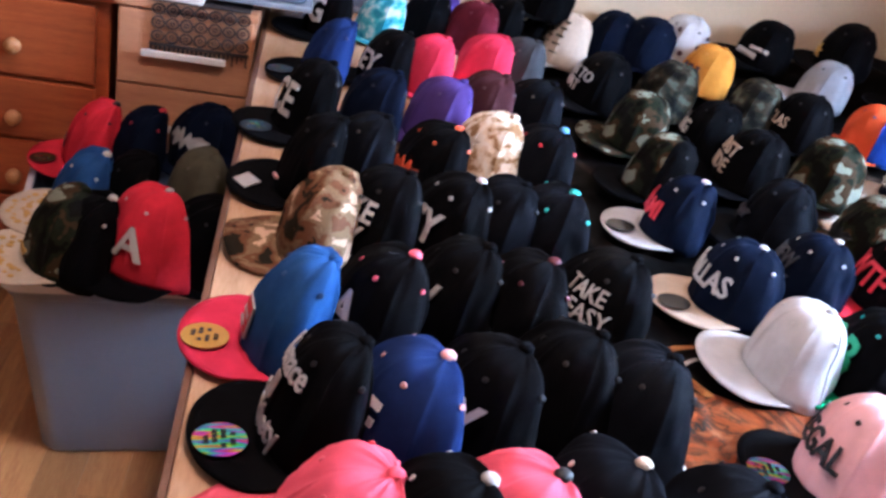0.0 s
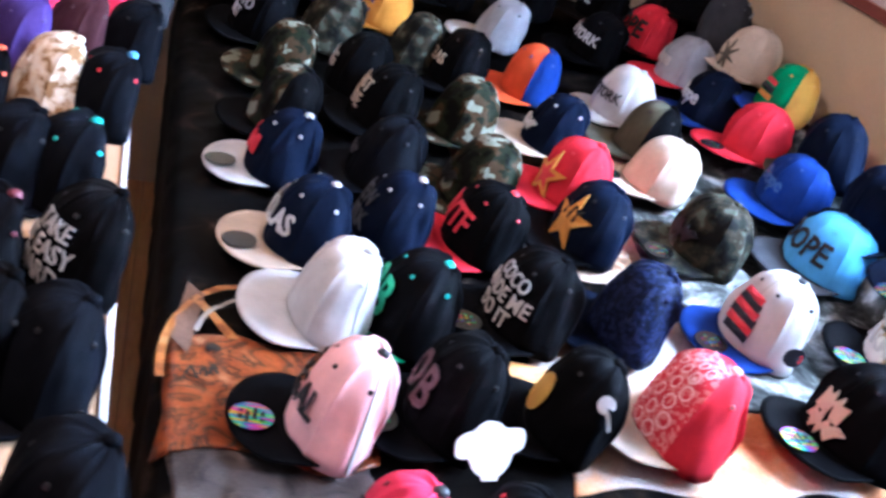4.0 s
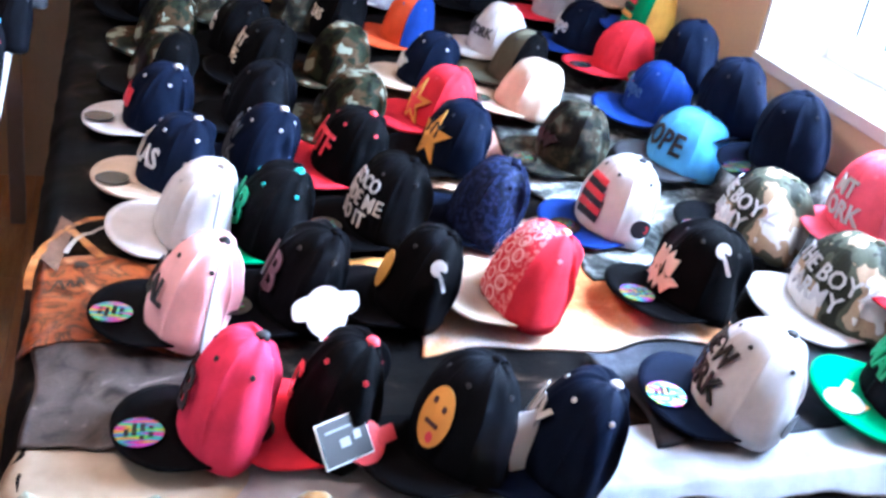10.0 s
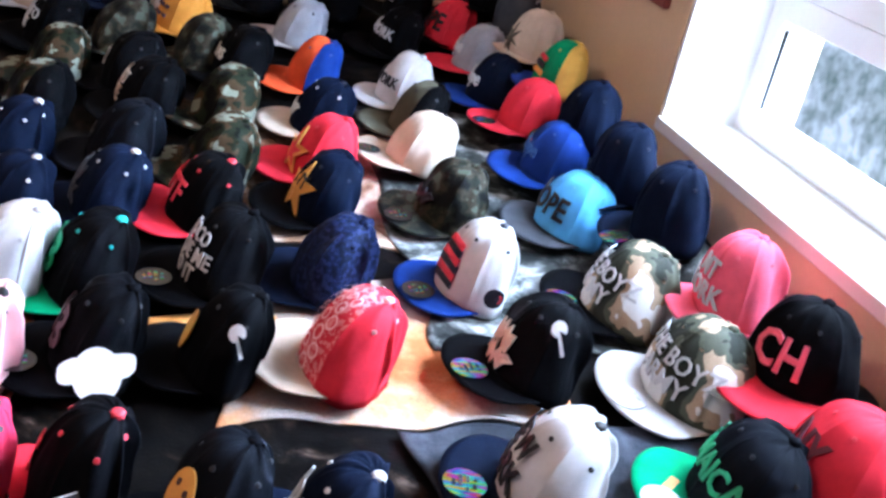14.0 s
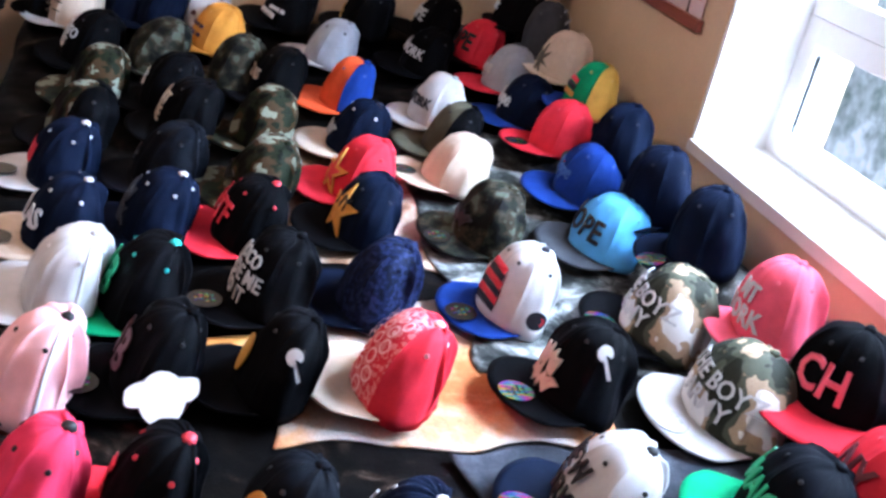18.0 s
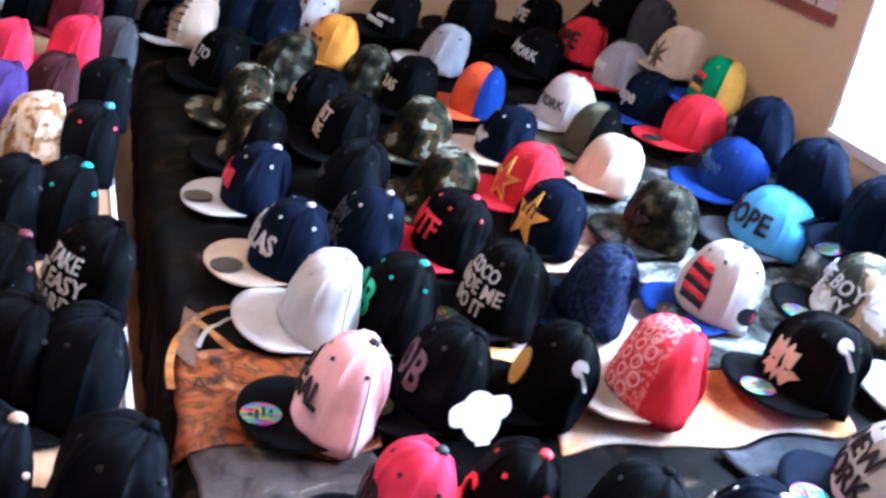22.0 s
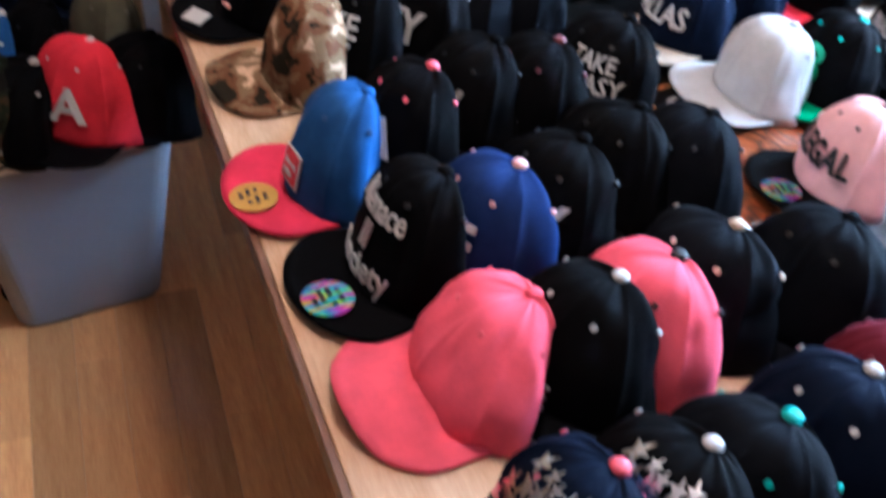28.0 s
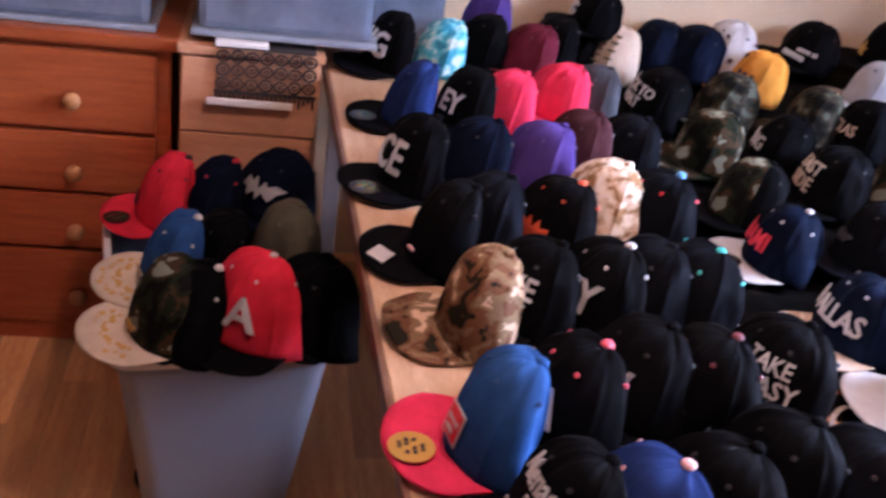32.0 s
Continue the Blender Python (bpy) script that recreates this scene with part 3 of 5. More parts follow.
def letters(words, size):
    """Vertices and faces of raised lettering in its own plane, centred."""
    key = (words, size)
    if key not in TEXTS:
        cu = bpy.data.curves.new("lettering", "FONT")
        cu.body, cu.size, cu.align_x, cu.align_y = words, size, "CENTER", "CENTER"
        cu.extrude, cu.offset, cu.space_line, cu.resolution_u = 0.0012, size * (0.022 if size > 0.04 else 0.012), 0.86, 2
        ob = bpy.data.objects.new("lettering", cu)
        scene.collection.objects.link(ob)
        me = bpy.data.meshes.new_from_object(ob.evaluated_get(bpy.context.evaluated_depsgraph_get()))
        bpy.data.objects.remove(ob)
        TEXTS[key] = ([v.co.copy() for v in me.vertices], [tuple(p.vertices) for p in me.polygons])
        bpy.data.meshes.remove(me)
    return TEXTS[key]


def wrapped(k, verts, faces, rise=0.42, turn=0.0, side=0.0):
    """Bend a flat design round the crown's front; side: radians off the middle."""
    bm = bmesh.new()
    ct, st = math.cos(turn), math.sin(turn)
    made = []
    for v in verts:
        x, y = v.x * ct - v.y * st, v.x * st + v.y * ct
        s = rise + y / k["h"] * 0.72
        th = side - x / 0.078 * -1.0
        made.append(bm.verts.new(crown_at(k, th, s, 0.0035 + v.z)))
    for f in faces:
        try:
            bm.faces.new([made[i] for i in f])
        except ValueError:
            pass
    return bm


def plate(outline, high=0.0015):
    """A flat raised shape from a closed outline."""
    n = len(outline)
    mid = Vector((sum(p[0] for p in outline) / n, sum(p[1] for p in outline) / n, high))
    verts = [Vector((x, y, high)) for x, y in outline] + [Vector((x, y, -high)) for x, y in outline] + [mid]
    faces = [(i, (i + 1) % n, 2 * n) for i in range(n)] + [(i, n + i, n + (i + 1) % n, (i + 1) % n) for i in range(n)]
    return verts, faces


def ring_outline(points, inner, outer, turn=0.0):
    return [((outer if i % 2 == 0 else inner) * math.sin(turn + math.pi * i / points), (outer if i % 2 == 0 else inner) * math.cos(turn + math.pi * i / points)) for i in range(2 * points)]


def oval(rx, ry, n=22):
    return [(rx * math.cos(2 * math.pi * i / n), ry * math.sin(2 * math.pi * i / n)) for i in range(n)]


def stroke(points, wide):
    """The outline of a line of even width along the points."""
    near, far = [], []
    for i, (x, y) in enumerate(points):
        (ax, ay), (bx, by) = points[max(i - 1, 0)], points[min(i + 1, len(points) - 1)]
        d = math.hypot(bx - ax, by - ay)
        near.append((x - (by - ay) / d * wide / 2, y + (bx - ax) / d * wide / 2))
        far.append((x + (by - ay) / d * wide / 2, y - (bx - ax) / d * wide / 2))
    return near + far[::-1]


CURL = stroke([(-0.004 + 0.011 * math.cos(radians(a)), 0.012 + 0.011 * math.sin(radians(a))) for a in range(-15, 301, 26)] + [(0.006, -0.006), (0.014, -0.022)], 0.0042)
STAR = ring_outline(5, 0.013, 0.034)
LEAF = ring_outline(7, 0.010, 0.036)
SCRIPT = [(-0.045, -0.012), (-0.030, 0.010), (-0.022, -0.006), (-0.012, 0.016), (-0.002, -0.008), (0.008, 0.012), (0.018, -0.006), (0.028, 0.010), (0.045, 0.004), (0.030, -0.004), (0.018, -0.018), (0.006, -0.004), (-0.004, -0.020), (-0.014, 0.002), (-0.024, -0.020), (-0.032, -0.002)]
CROWN_MARK = [(-0.032, -0.016), (-0.034, 0.016), (-0.018, 0.004), (-0.010, 0.022), (0.0, 0.006), (0.012, 0.022), (0.018, 0.004), (0.034, 0.014), (0.030, -0.016)]
BAR = [(-0.03, -0.006), (-0.03, 0.006), (0.03, 0.006), (0.03, -0.006)]
SQUARE = [(-0.022, -0.018), (-0.022, 0.018), (0.022, 0.018), (0.022, -0.018)]
made_caps = 0
SILVER = (0.74, 0.74, 0.76)
THREAD = {}


def thread(c):
    if c not in THREAD:
        THREAD[c] = camo(*c[1:]) if c[0] == "camo" else plain(c, 0.20, 1.0, grain=110, relief=0.5, spread=0.35) if c == SILVER else plain(c, 0.6, grain=500, relief=0.4, spread=0.2)
    return THREAD[c]


EYE_MESH = {}


def gloss(c):
    return plain(c, 0.25, grain=90, relief=0.05, spread=0.1, coat=0.3)


def hoop(rad, wide, n=18):
    """A flat ring standing slightly proud."""
    verts = [Vector((q * math.cos(2 * math.pi * i / n), q * math.sin(2 * math.pi * i / n), 0.001)) for q in (rad, rad - wide) for i in range(n)]
    return verts, [(i, (i + 1) % n, n + (i + 1) % n, n + i) for i in range(n)]


def cap(x, y, z, heading, body, brim=None, panel=None, text=None, ink=WHITE, size=0.034, rise=0.32, marks=(), button=None, eyes=None, sticker=None, soft=0.13, curve=0.0, h=None, nested=False,
        tilt=(0, 0), group="caps on the table", on="on the table", side=0.0, length=0.07, lean=0.0, wide=1.0, dent=0.40, stripes=None, piping=None, full=None, leaves=None):
    """One cap: crown, peak, button, eyelets, lettering, peak sticker."""
    global made_caps
    made_caps += 1
    h = h or (0.112 if nested else 0.125)
    bed_cap = "bed" in on
    k = {"front": (0.078 if nested or bed_cap else 0.072) * wide, "back": (0.030 if nested else 0.057 if bed_cap else 0.030) * wide if not curve else 0.045, "side": (0.107 if nested else 0.112 if bed_cap else 0.106) * wide, "folded": 0.3 if curve else 0.35 if nested else 0.5, "full": full or (0.70 if nested else 0.74), "h": h, "peak": 0.006 if curve else 0.006 if nested else 0.010, "seed": made_caps * 3.7, "soft": soft, "lean": (0.020 if curve else 0.030) + lean, "dent": dent}
    brim = brim or body
    base = empty("baseball_cap", pose(x, y, z, tilt[0], tilt[1], heading))
    words = cap_word(body) + (" and " + cap_word(brim) if cap_word(brim) != cap_word(body) else "") + (" curved-peak cap" if curve else " cap")
    if text:
        words += " with " + cap_word(ink) + " lettering"
    elif marks:
        words += " with " + cap_word(marks[0][1]) + " badge"
    elif panel:
        words += " with " + cap_word(panel) + " front panels"
    elif nested:
        words += " tucked behind another"
    tagged(base, words + " " + on, "cap", group)
    mats = [cap_cloth(body)] + ([cap_cloth(panel)] if panel else [])
    part("crown", crown_mesh(k, mats), mats, base, smooth=True)
    length = min(length, 0.03) if nested else length
    b = part("peak", brim_mesh(k, length, curve, 0.02 + 0.05 * ((made_caps * 7) % 5) / 5, breadth=0.80 if nested else 0.96, span=1.0 if nested else 1.30), cap_cloth(brim), base, cap_word(brim) + " cloth peak" if brim != body else "", True)
    if stripes:
        for a in (-1, 1):
            bm = boxed(-0.0065, -0.040, 0.0, 0.0065, 0.040, 0.0012)
            st = part("peak_stripe", bm, thread(stripes), b, cap_word(stripes) + " stripe across the peak")
            st.matrix_basis = pose(k["lean"] + k["front"] + length * 0.42, 0, 0.0118, 0, -2, 38 * a)
    if leaves:
        bm = bmesh.new()
        for q in range(26):
            a, far = (q % 13 / 12 * 2 - 1) * 1.05, (0.62, 0.84)[q // 13] + 0.04 * math.sin(q * 2.3)
            disc(bm, Vector((k["lean"] + k["front"] * 0.55 + (k["front"] * 0.45 + length) * far * math.cos(a), k["side"] * 0.84 * far * math.sin(a), 0.0095 + 0.03 * length)), 0.0042 + 0.0015 * (q % 3), 0.0012, turns=7)
        part("embroidery", bm, thread(leaves), b, cap_word(leaves) + " leaf embroidery on the peak")
    top = crown_at(k, 0, 1)
    part("button", disc(bmesh.new(), top - Vector((0, 0, 0.001)), 0.0088, 0.007, dome=0.5), thread(button) if button else cap_cloth(body), base, cap_word(button) + " cloth-covered button" if button else "", True)
    eye = eyes or button or body
    for i in range(6):
        th = math.pi / 6 + i * math.pi / 3
        p, q = crown_at(k, th, 0.62), crown_at(k, th, 0.62, 0.01)
        if (th, eye) not in EYE_MESH:
            bm = disc(bmesh.new(), Vector(), 0.0036, 0.0014, turns=10)
            me = bpy.data.meshes.new("eyelet")
            bm.to_mesh(me)
            bm.free()
            me.materials.append(thread(eye))
            EYE_MESH[(th, eye)] = me
        e = new("eyelet", EYE_MESH[(th, eye)])
        e.parent = base
        e.matrix_basis = Matrix.Translation(p + (q - p) * 0.06) @ (q - p).to_track_quat("Z", "Y").to_matrix().to_4x4()
    if text:
        v, f = letters(text, size * 1.22)
        part("lettering", wrapped(k, v, f, rise, 0, side), thread(ink), base, cap_word(ink) + " raised stitched letters")
    for outline, colour, scale, up, away in marks:
        v, f = hoop(0.012 * scale, 0.0035 * scale) if outline == "ring" else plate([(a * scale, c * scale) for a, c in outline], 0.0006 if colour == SILVER else 0.0015 if scale >= 0.5 else 0.0028)
        part("badge", wrapped(k, v, f, up * 0.74 if abs(away) < 1 and outline != "ring" and colour != SILVER else up, 0, away), thread(colour), base, cap_word(colour) + " stitched badge")
    if piping:
        bm = bmesh.new()
        rows = [[bm.verts.new(crown_at(k, 1.72 + w, 0.97 * (1 - j / 20)) + Vector((0, off, off * 0.4))) for w, off in ((-0.05, -0.001), (-0.03, 0.0022), (0.03, 0.0022), (0.05, -0.001))] for j in range(21)]
        for a, c in zip(rows, rows[1:]):
            for i in range(3):
                bm.faces.new((a[i], a[i + 1], c[i + 1], c[i]))
        part("piping", bm, cap_cloth(piping), base, cap_word(piping) + " lining edge along the rear seam", True)
    if sticker:
        bm = bmesh.new()
        at = Vector((k["lean"] + k["front"] + length * 0.52, 0.022, 0.0125 + 0.045 * length))
        disc(bm, at, 0.028, 0.0012, turns=24, dome=0.2)
        if sticker == "diamond":
            bm.free()
            bm = bmesh.new()
            pts = [(at.x + a, at.y + c) for a, c in ((0.022, 0), (0, 0.03), (-0.022, 0), (0, -0.03))]
            lo = [bm.verts.new((p[0], p[1], at.z - 0.001)) for p in pts]
            hi = [bm.verts.new((p[0], p[1], at.z + 0.001)) for p in pts]
            bm.faces.new(hi)
            for i in range(4):
                bm.faces.new((lo[i], lo[(i + 1) % 4], hi[(i + 1) % 4], hi[i]))
            part("sticker", bm, gloss(WHITE), b, "white diamond-shaped peak sticker")
            return base
        dark = sticker not in ("foil", GOLD, WHITE)
        blank = sticker == BLACK
        part("sticker", bm, foil() if sticker == "foil" else gloss((0.010, 0.011, 0.012) if dark else sticker), b, "round peak sticker")
        if blank:
            return base
        bm = bmesh.new()
        for i, (w, d) in enumerate(((0.020, -0.013), (0.030, -0.0035), (0.030, 0.0055), (0.018, 0.014))):
            for q in range(4):
                if (i * 3 + q * 5 + made_caps) % 4:
                    a = at.y - w / 2 + w * q / 4
                    box(bm, at.x + d - 0.0026, a, at.z + 0.0010, at.x + d + 0.0026, a + w / 4 - 0.0016, at.z + 0.0017)
        part("sticker_print", bm, foil() if dark else thread(INK if sticker != WHITE else GREY), b, "shiny print on the sticker" if dark else "dark print on the sticker")
    return base


NAMES[SILVER] = 'silver'
OVAL, SMILE = oval(0.026, 0.03), oval(0.012, 0.012)
RINGS = [('ring', BLUSH, 0.55 + 0.12 * (i % 4), 0.14 + 0.125 * (i // 4), -0.5 + 0.36 * (i % 4) + 0.15 * (i // 4 % 2)) for i in range(24)]
STARS_W = [(STAR, SILVER, 0.34 + 0.07 * (i % 3), 0.24 + 0.115 * (i % 5) + 0.03 * (i % 2), -0.70 + 0.24 * (i % 7) + 0.05 * (i % 3)) for i in range(28)]
BED = {"group": "caps on the bed", "on": "on the bed"}
cap(0.279, 0.415, TZ + 0.001, 186, NAVY, PINK, marks=STARS_W, button=PINK, h=0.126)
cap(0.370, 0.428, TZ + 0.001, 199, BLACK, marks=STARS_W, button=WHITE, nested=True)
cap(0.446, 0.434, TZ + 0.001, 199, INK, button=TEAL, nested=True)
cap(0.546, 0.462, TZ + 0.001, 199, NAVY, button=WHITE, nested=True)
cap(0.631, 0.476, TZ + 0.001, 199, MAROON, nested=True)
cap(0.308, 0.643, TZ + 0.001, 182, PINK, curve=1.0, soft=0.20, h=0.098, wide=1.04, dent=0.5, lean=0.026)
cap(0.389, 0.631, TZ + 0.001, 199, BLACK, button=WHITE, side=0.05, nested=True, text="NE", size=0.026, rise=0.14)
cap(0.457, 0.644, TZ + 0.001, 199, PINK, button=BLACK, nested=True)
cap(0.541, 0.675, TZ + 0.001, 199, INK, button=CREAM, nested=True)
cap(0.663, 0.656, TZ + 0.001, 199, INK, nested=True)
cap(0.278, 0.816, TZ + 0.001, 188, BLACK, text="Menace\nII\nSociety", size=0.030, rise=0.34, side=0.0, sticker="foil")
cap(0.366, 0.828, TZ + 0.001, 199, COBALT, button=BLUSH, text="F", size=0.05, rise=0.30, side=0.28, nested=True)
cap(0.453, 0.855, TZ + 0.001, 199, BLACK, text="NY", size=0.05, rise=0.30, side=0.28, nested=True)
cap(0.548, 0.903, TZ + 0.001, 199, BLACK, nested=True)
cap(0.628, 0.874, TZ + 0.001, 199, INK, nested=True)
cap(0.242, 0.986, TZ + 0.001, 179, DENIM, HOT, marks=[(SQUARE, WHITE, 1.0, 0.30, 0.22), (SQUARE, RED, 0.88, 0.305, 0.22), (BAR, WHITE, 0.5, 0.33, 0.22), (BAR, WHITE, 0.35, 0.25, 0.2)], sticker=GOLD)
cap(0.340, 1.047, TZ + 0.001, 199, BLACK, button=PINK, text="A", size=0.048, rise=0.30, side=0.28, nested=True)
cap(0.440, 1.094, TZ + 0.001, 199, BLACK, text="V", size=0.05, rise=0.30, side=0.28, nested=True)
cap(0.522, 1.079, TZ + 0.001, 199, BLACK, button=MAROON, text="L", size=0.05, rise=0.30, side=0.28, nested=True)
cap(0.640, 1.114, TZ + 0.001, 199, BLACK, text="TAKE\nIT EASY\nHARD", size=0.025, rise=0.30, side=0.28, nested=True)
cap(0.253, 1.242, TZ + 0.001, 178, AUTUMN, curve=0.6, soft=0.09)
cap(0.346, 1.306, TZ + 0.001, 199, BLACK, text="LIKE\nFLY", size=0.034, rise=0.30, side=0.28, nested=True)
cap(0.451, 1.316, TZ + 0.001, 199, BLACK, text="SY", size=0.048, button=WHITE, rise=0.30, side=0.28, nested=True)
cap(0.521, 1.326, TZ + 0.001, 199, INK, nested=True)
cap(0.593, 1.319, TZ + 0.001, 199, INK, button=TEAL, nested=True)
cap(0.243, 1.453, TZ + 0.001, 180, BLACK, sticker="diamond", marks=[(BAR, BLUSH, 0.3, 0.2, 0.4)])
cap(0.317, 1.533, TZ + 0.001, 199, INK, nested=True)
cap(0.436, 1.536, TZ + 0.001, 204, BLACK, button=ORANGE, marks=[(CROWN_MARK, ORANGE, 1.0, 0.3, 0.1)], nested=True)
cap(0.540, 1.621, TZ + 0.001, 199, DESERT, marks=[(STAR, CREAM, 0.5, 0.6, 0.3)], nested=True)
cap(0.625, 1.591, TZ + 0.001, 199, INK, button=SKY, eyes=RED, nested=True)
cap(0.219, 1.742, TZ + 0.001, 200, BLACK, text="CE", size=0.062, sticker=CHAR)
cap(0.342, 1.786, TZ + 0.001, 199, NAVY, nested=True)
cap(0.465, 1.792, TZ + 0.001, 199, PURPLE, nested=True)
cap(0.557, 1.869, TZ + 0.001, 199, BROWN, nested=True)
cap(0.652, 1.862, TZ + 0.001, 199, INK, nested=True)
cap(0.253, 2.046, TZ + 0.001, 180, COBALT, BLACK, sticker=CHAR)
cap(0.373, 2.086, TZ + 0.001, 199, BLACK, text="EY", size=0.045, rise=0.30, side=0.28, nested=True)
cap(0.456, 2.090, TZ + 0.001, 199, HOT, nested=True)
cap(0.594, 2.172, TZ + 0.001, 199, HOT, nested=True)
cap(0.668, 2.179, TZ + 0.001, 199, CHAR, nested=True)
cap(0.235, 2.414, TZ + 0.001, 200, BLACK, text="WG", size=0.06)
cap(0.365, 2.438, TZ + 0.001, 199, TIEDYE, nested=True)
cap(0.478, 2.526, TZ + 0.001, 199, BLACK, nested=True)
cap(0.591, 2.472, TZ + 0.001, 199, MAROON, nested=True, wide=1.1)
cap(0.676, 2.581, TZ + 0.001, 199, BLACK, nested=True)
cap(0.515, 2.690, TZ + 0.001, 199, PURPLE, h=0.14, nested=True)
cap(0.990, 0.697, bed_z(0.99, 0.70) + 0.004, 176.2, HOT, BLACK, text="OB", ink=BLACK, size=0.055, button=BLACK, sticker="foil", wide=0.84, h=0.131, side=-0.14, tilt=(0.9, 0.5), **BED)
cap(1.118, 0.692, bed_z(1.12, 0.69) + 0.004, 173.9, BLACK, RED, text="C", ink=RED, size=0.05, button=RED, sticker=CHAR, h=0.128, wide=0.86, side=-0.14, tilt=(-2.5, 1.1), **BED)
cap(1.258, 0.640, bed_z(1.26, 0.64) + 0.004, 192.4, INK, BLACK, marks=[(OVAL, YELLOW, 1.15, 0.46, 0.2), (SMILE, HOT, 0.5, 0.28, 0.26), (OVAL, BROWN, 0.13, 0.58, 0.07), (OVAL, BROWN, 0.13, 0.55, 0.36), (BAR, BROWN, 0.4, 0.39, 0.2)], wide=0.86, side=-0.14, tilt=(2.9, -1.1), h=0.122, **BED)
cap(1.381, 0.593, bed_z(1.38, 0.59) + 0.004, 167.9, NAVY, text="NY", size=0.05, button=WHITE, wide=0.86, side=-0.14, tilt=(-2.6, -2.1), h=0.122, **BED)
cap(1.675, 0.677, bed_z(1.68, 0.68) + 0.004, 163.4, WHITE, NAVY, text="NEW\nYORK", ink=BLACK, size=0.036, marks=[(OVAL, CHAR, 0.5, 0.18, 1.85)], button=BLACK, sticker="foil", side=-0.14, tilt=(-1.2, -0.3), h=0.122, **BED)
cap(1.927, 0.648, bed_z(1.93, 0.65) + 0.004, 167.5, INK, GREEN, stripes=YELLOW, text="JAMAICA", ink=GREEN, size=0.036, sticker=WHITE, side=-0.14, tilt=(-2.6, -1.1), h=0.122, **BED)
cap(2.043, 0.635, bed_z(2.04, 0.64) + 0.004, 172.4, RED, text="NY", ink=MAROON, size=0.05, side=-0.14, tilt=(-2.0, -1.7), h=0.122, **BED)
cap(0.965, 0.944, bed_z(0.96, 0.94) + 0.004, 172, BLUSH, BLACK, text="ILLEGAL", ink=BLACK, size=0.036, button=BLACK, sticker="foil", wide=0.94, piping=WHITE, side=-0.14, tilt=(2.4, -0.6), h=0.122, **BED)
cap(1.121, 0.979, bed_z(1.12, 0.98) + 0.004, 180.6, BLACK, text="OB", ink=BROWN, size=0.06, sticker=CHAR, wide=0.92, side=-0.14, tilt=(-1.0, -1.0), h=0.122, **BED)
cap(1.285, 0.969, bed_z(1.28, 0.97) + 0.004, 170.7, BLACK, marks=[(OVAL, GOLD, 0.9, 0.40, 0.1), (CURL, WHITE, 0.95, 0.50, 1.50)], wide=0.88, side=-0.14, tilt=(-0.4, -2.4), h=0.122, **BED)
cap(1.463, 0.965, bed_z(1.46, 0.96) + 0.004, 164.6, RED, CREAM, BANDANA, marks=RINGS, button=BLUSH, wide=1.06, side=-0.14, tilt=(1.5, -1.6), h=0.122, **BED)
cap(1.747, 0.973, bed_z(1.75, 0.97) + 0.004, 179.9, BLACK, marks=[(CROWN_MARK, CREAM, 0.95, 0.42, -0.05), (SCRIPT, CREAM, 0.95, 0.24, 0.05), (CURL, WHITE, 1.0, 0.56, 1.15)], sticker="foil", side=-0.14, tilt=(1.7, -1.6), h=0.122, **BED)
cap(1.991, 0.920, bed_z(1.99, 0.92) + 0.004, 181.3, PALECAMO, WHITE, text="THE BOYZ\nARMY", size=0.03, wide=1.12, side=0.12, sticker=WHITE, tilt=(-2.1, 2.0), h=0.122, **BED)
cap(2.100, 0.862, bed_z(2.10, 0.86) + 0.004, 206, BLACK, RED, text="CH", ink=PINK, size=0.055, wide=0.94, side=-0.14, tilt=(0.0, 12.0), h=0.116, **BED)
cap(0.983, 1.203, bed_z(0.98, 1.20) + 0.004, 172.2, WHITE, curve=0.1, full=0.66, soft=0.10, piping=WHITE, wide=1.06, side=-0.14, tilt=(1.1, -1.5), h=0.119, **BED)
cap(1.099, 1.192, bed_z(1.10, 1.19) + 0.004, 180.8, BLACK, GREEN, text="OB", ink=GREEN, size=0.06, button=TEAL, eyes=TEAL, side=-0.14, tilt=(-1.5, -1.3), h=0.122, **BED)
cap(1.299, 1.233, bed_z(1.30, 1.23) + 0.004, 182.9, BLACK, text="COCO\nMADE ME\nDO IT", size=0.026, side=0.12, sticker=CHAR, tilt=(-0.1, 0.3), h=0.122, **BED)
cap(1.475, 1.222, bed_z(1.48, 1.22) + 0.004, 167.3, QUILTED, NAVY, soft=0.14, side=-0.14, tilt=(-1.2, 0.3), h=0.122, **BED)
cap(1.721, 1.240, bed_z(1.72, 1.24) + 0.004, 184.4, WHITE, ROYAL, marks=[(BAR, RED, 1.0, 0.66, 0.0), (BAR, NAVY, 1.05, 0.57, 0.03), (BAR, RED, 1.1, 0.48, 0.06), (BAR, NAVY, 1.15, 0.39, 0.09), (BAR, RED, 1.1, 0.30, 0.12), (BAR, NAVY, 1.0, 0.21, 0.15), (OVAL, NAVY, 0.5, 0.20, 1.45), ("ring", RED, 0.8, 0.20, 1.45)], button=NAVY, sticker=CHAR, wide=0.94, h=0.126, side=-0.14, tilt=(-2.2, 1.9), **BED)
cap(1.986, 1.165, bed_z(1.99, 1.17) + 0.004, 167.1, PALECAMO, BLACK, text="THE BOYZ\nARMY", size=0.03, wide=1.18, side=0.12, sticker="foil", tilt=(0.0, -1.1), h=0.122, **BED)
cap(2.100, 1.040, bed_z(2.10, 1.04) + 0.004, 180, PINK, text="MT\nYORK", ink=WHITE, size=0.034, length=0.04, wide=0.94, side=-0.14, tilt=(0.0, 12.0), h=0.128, **BED)
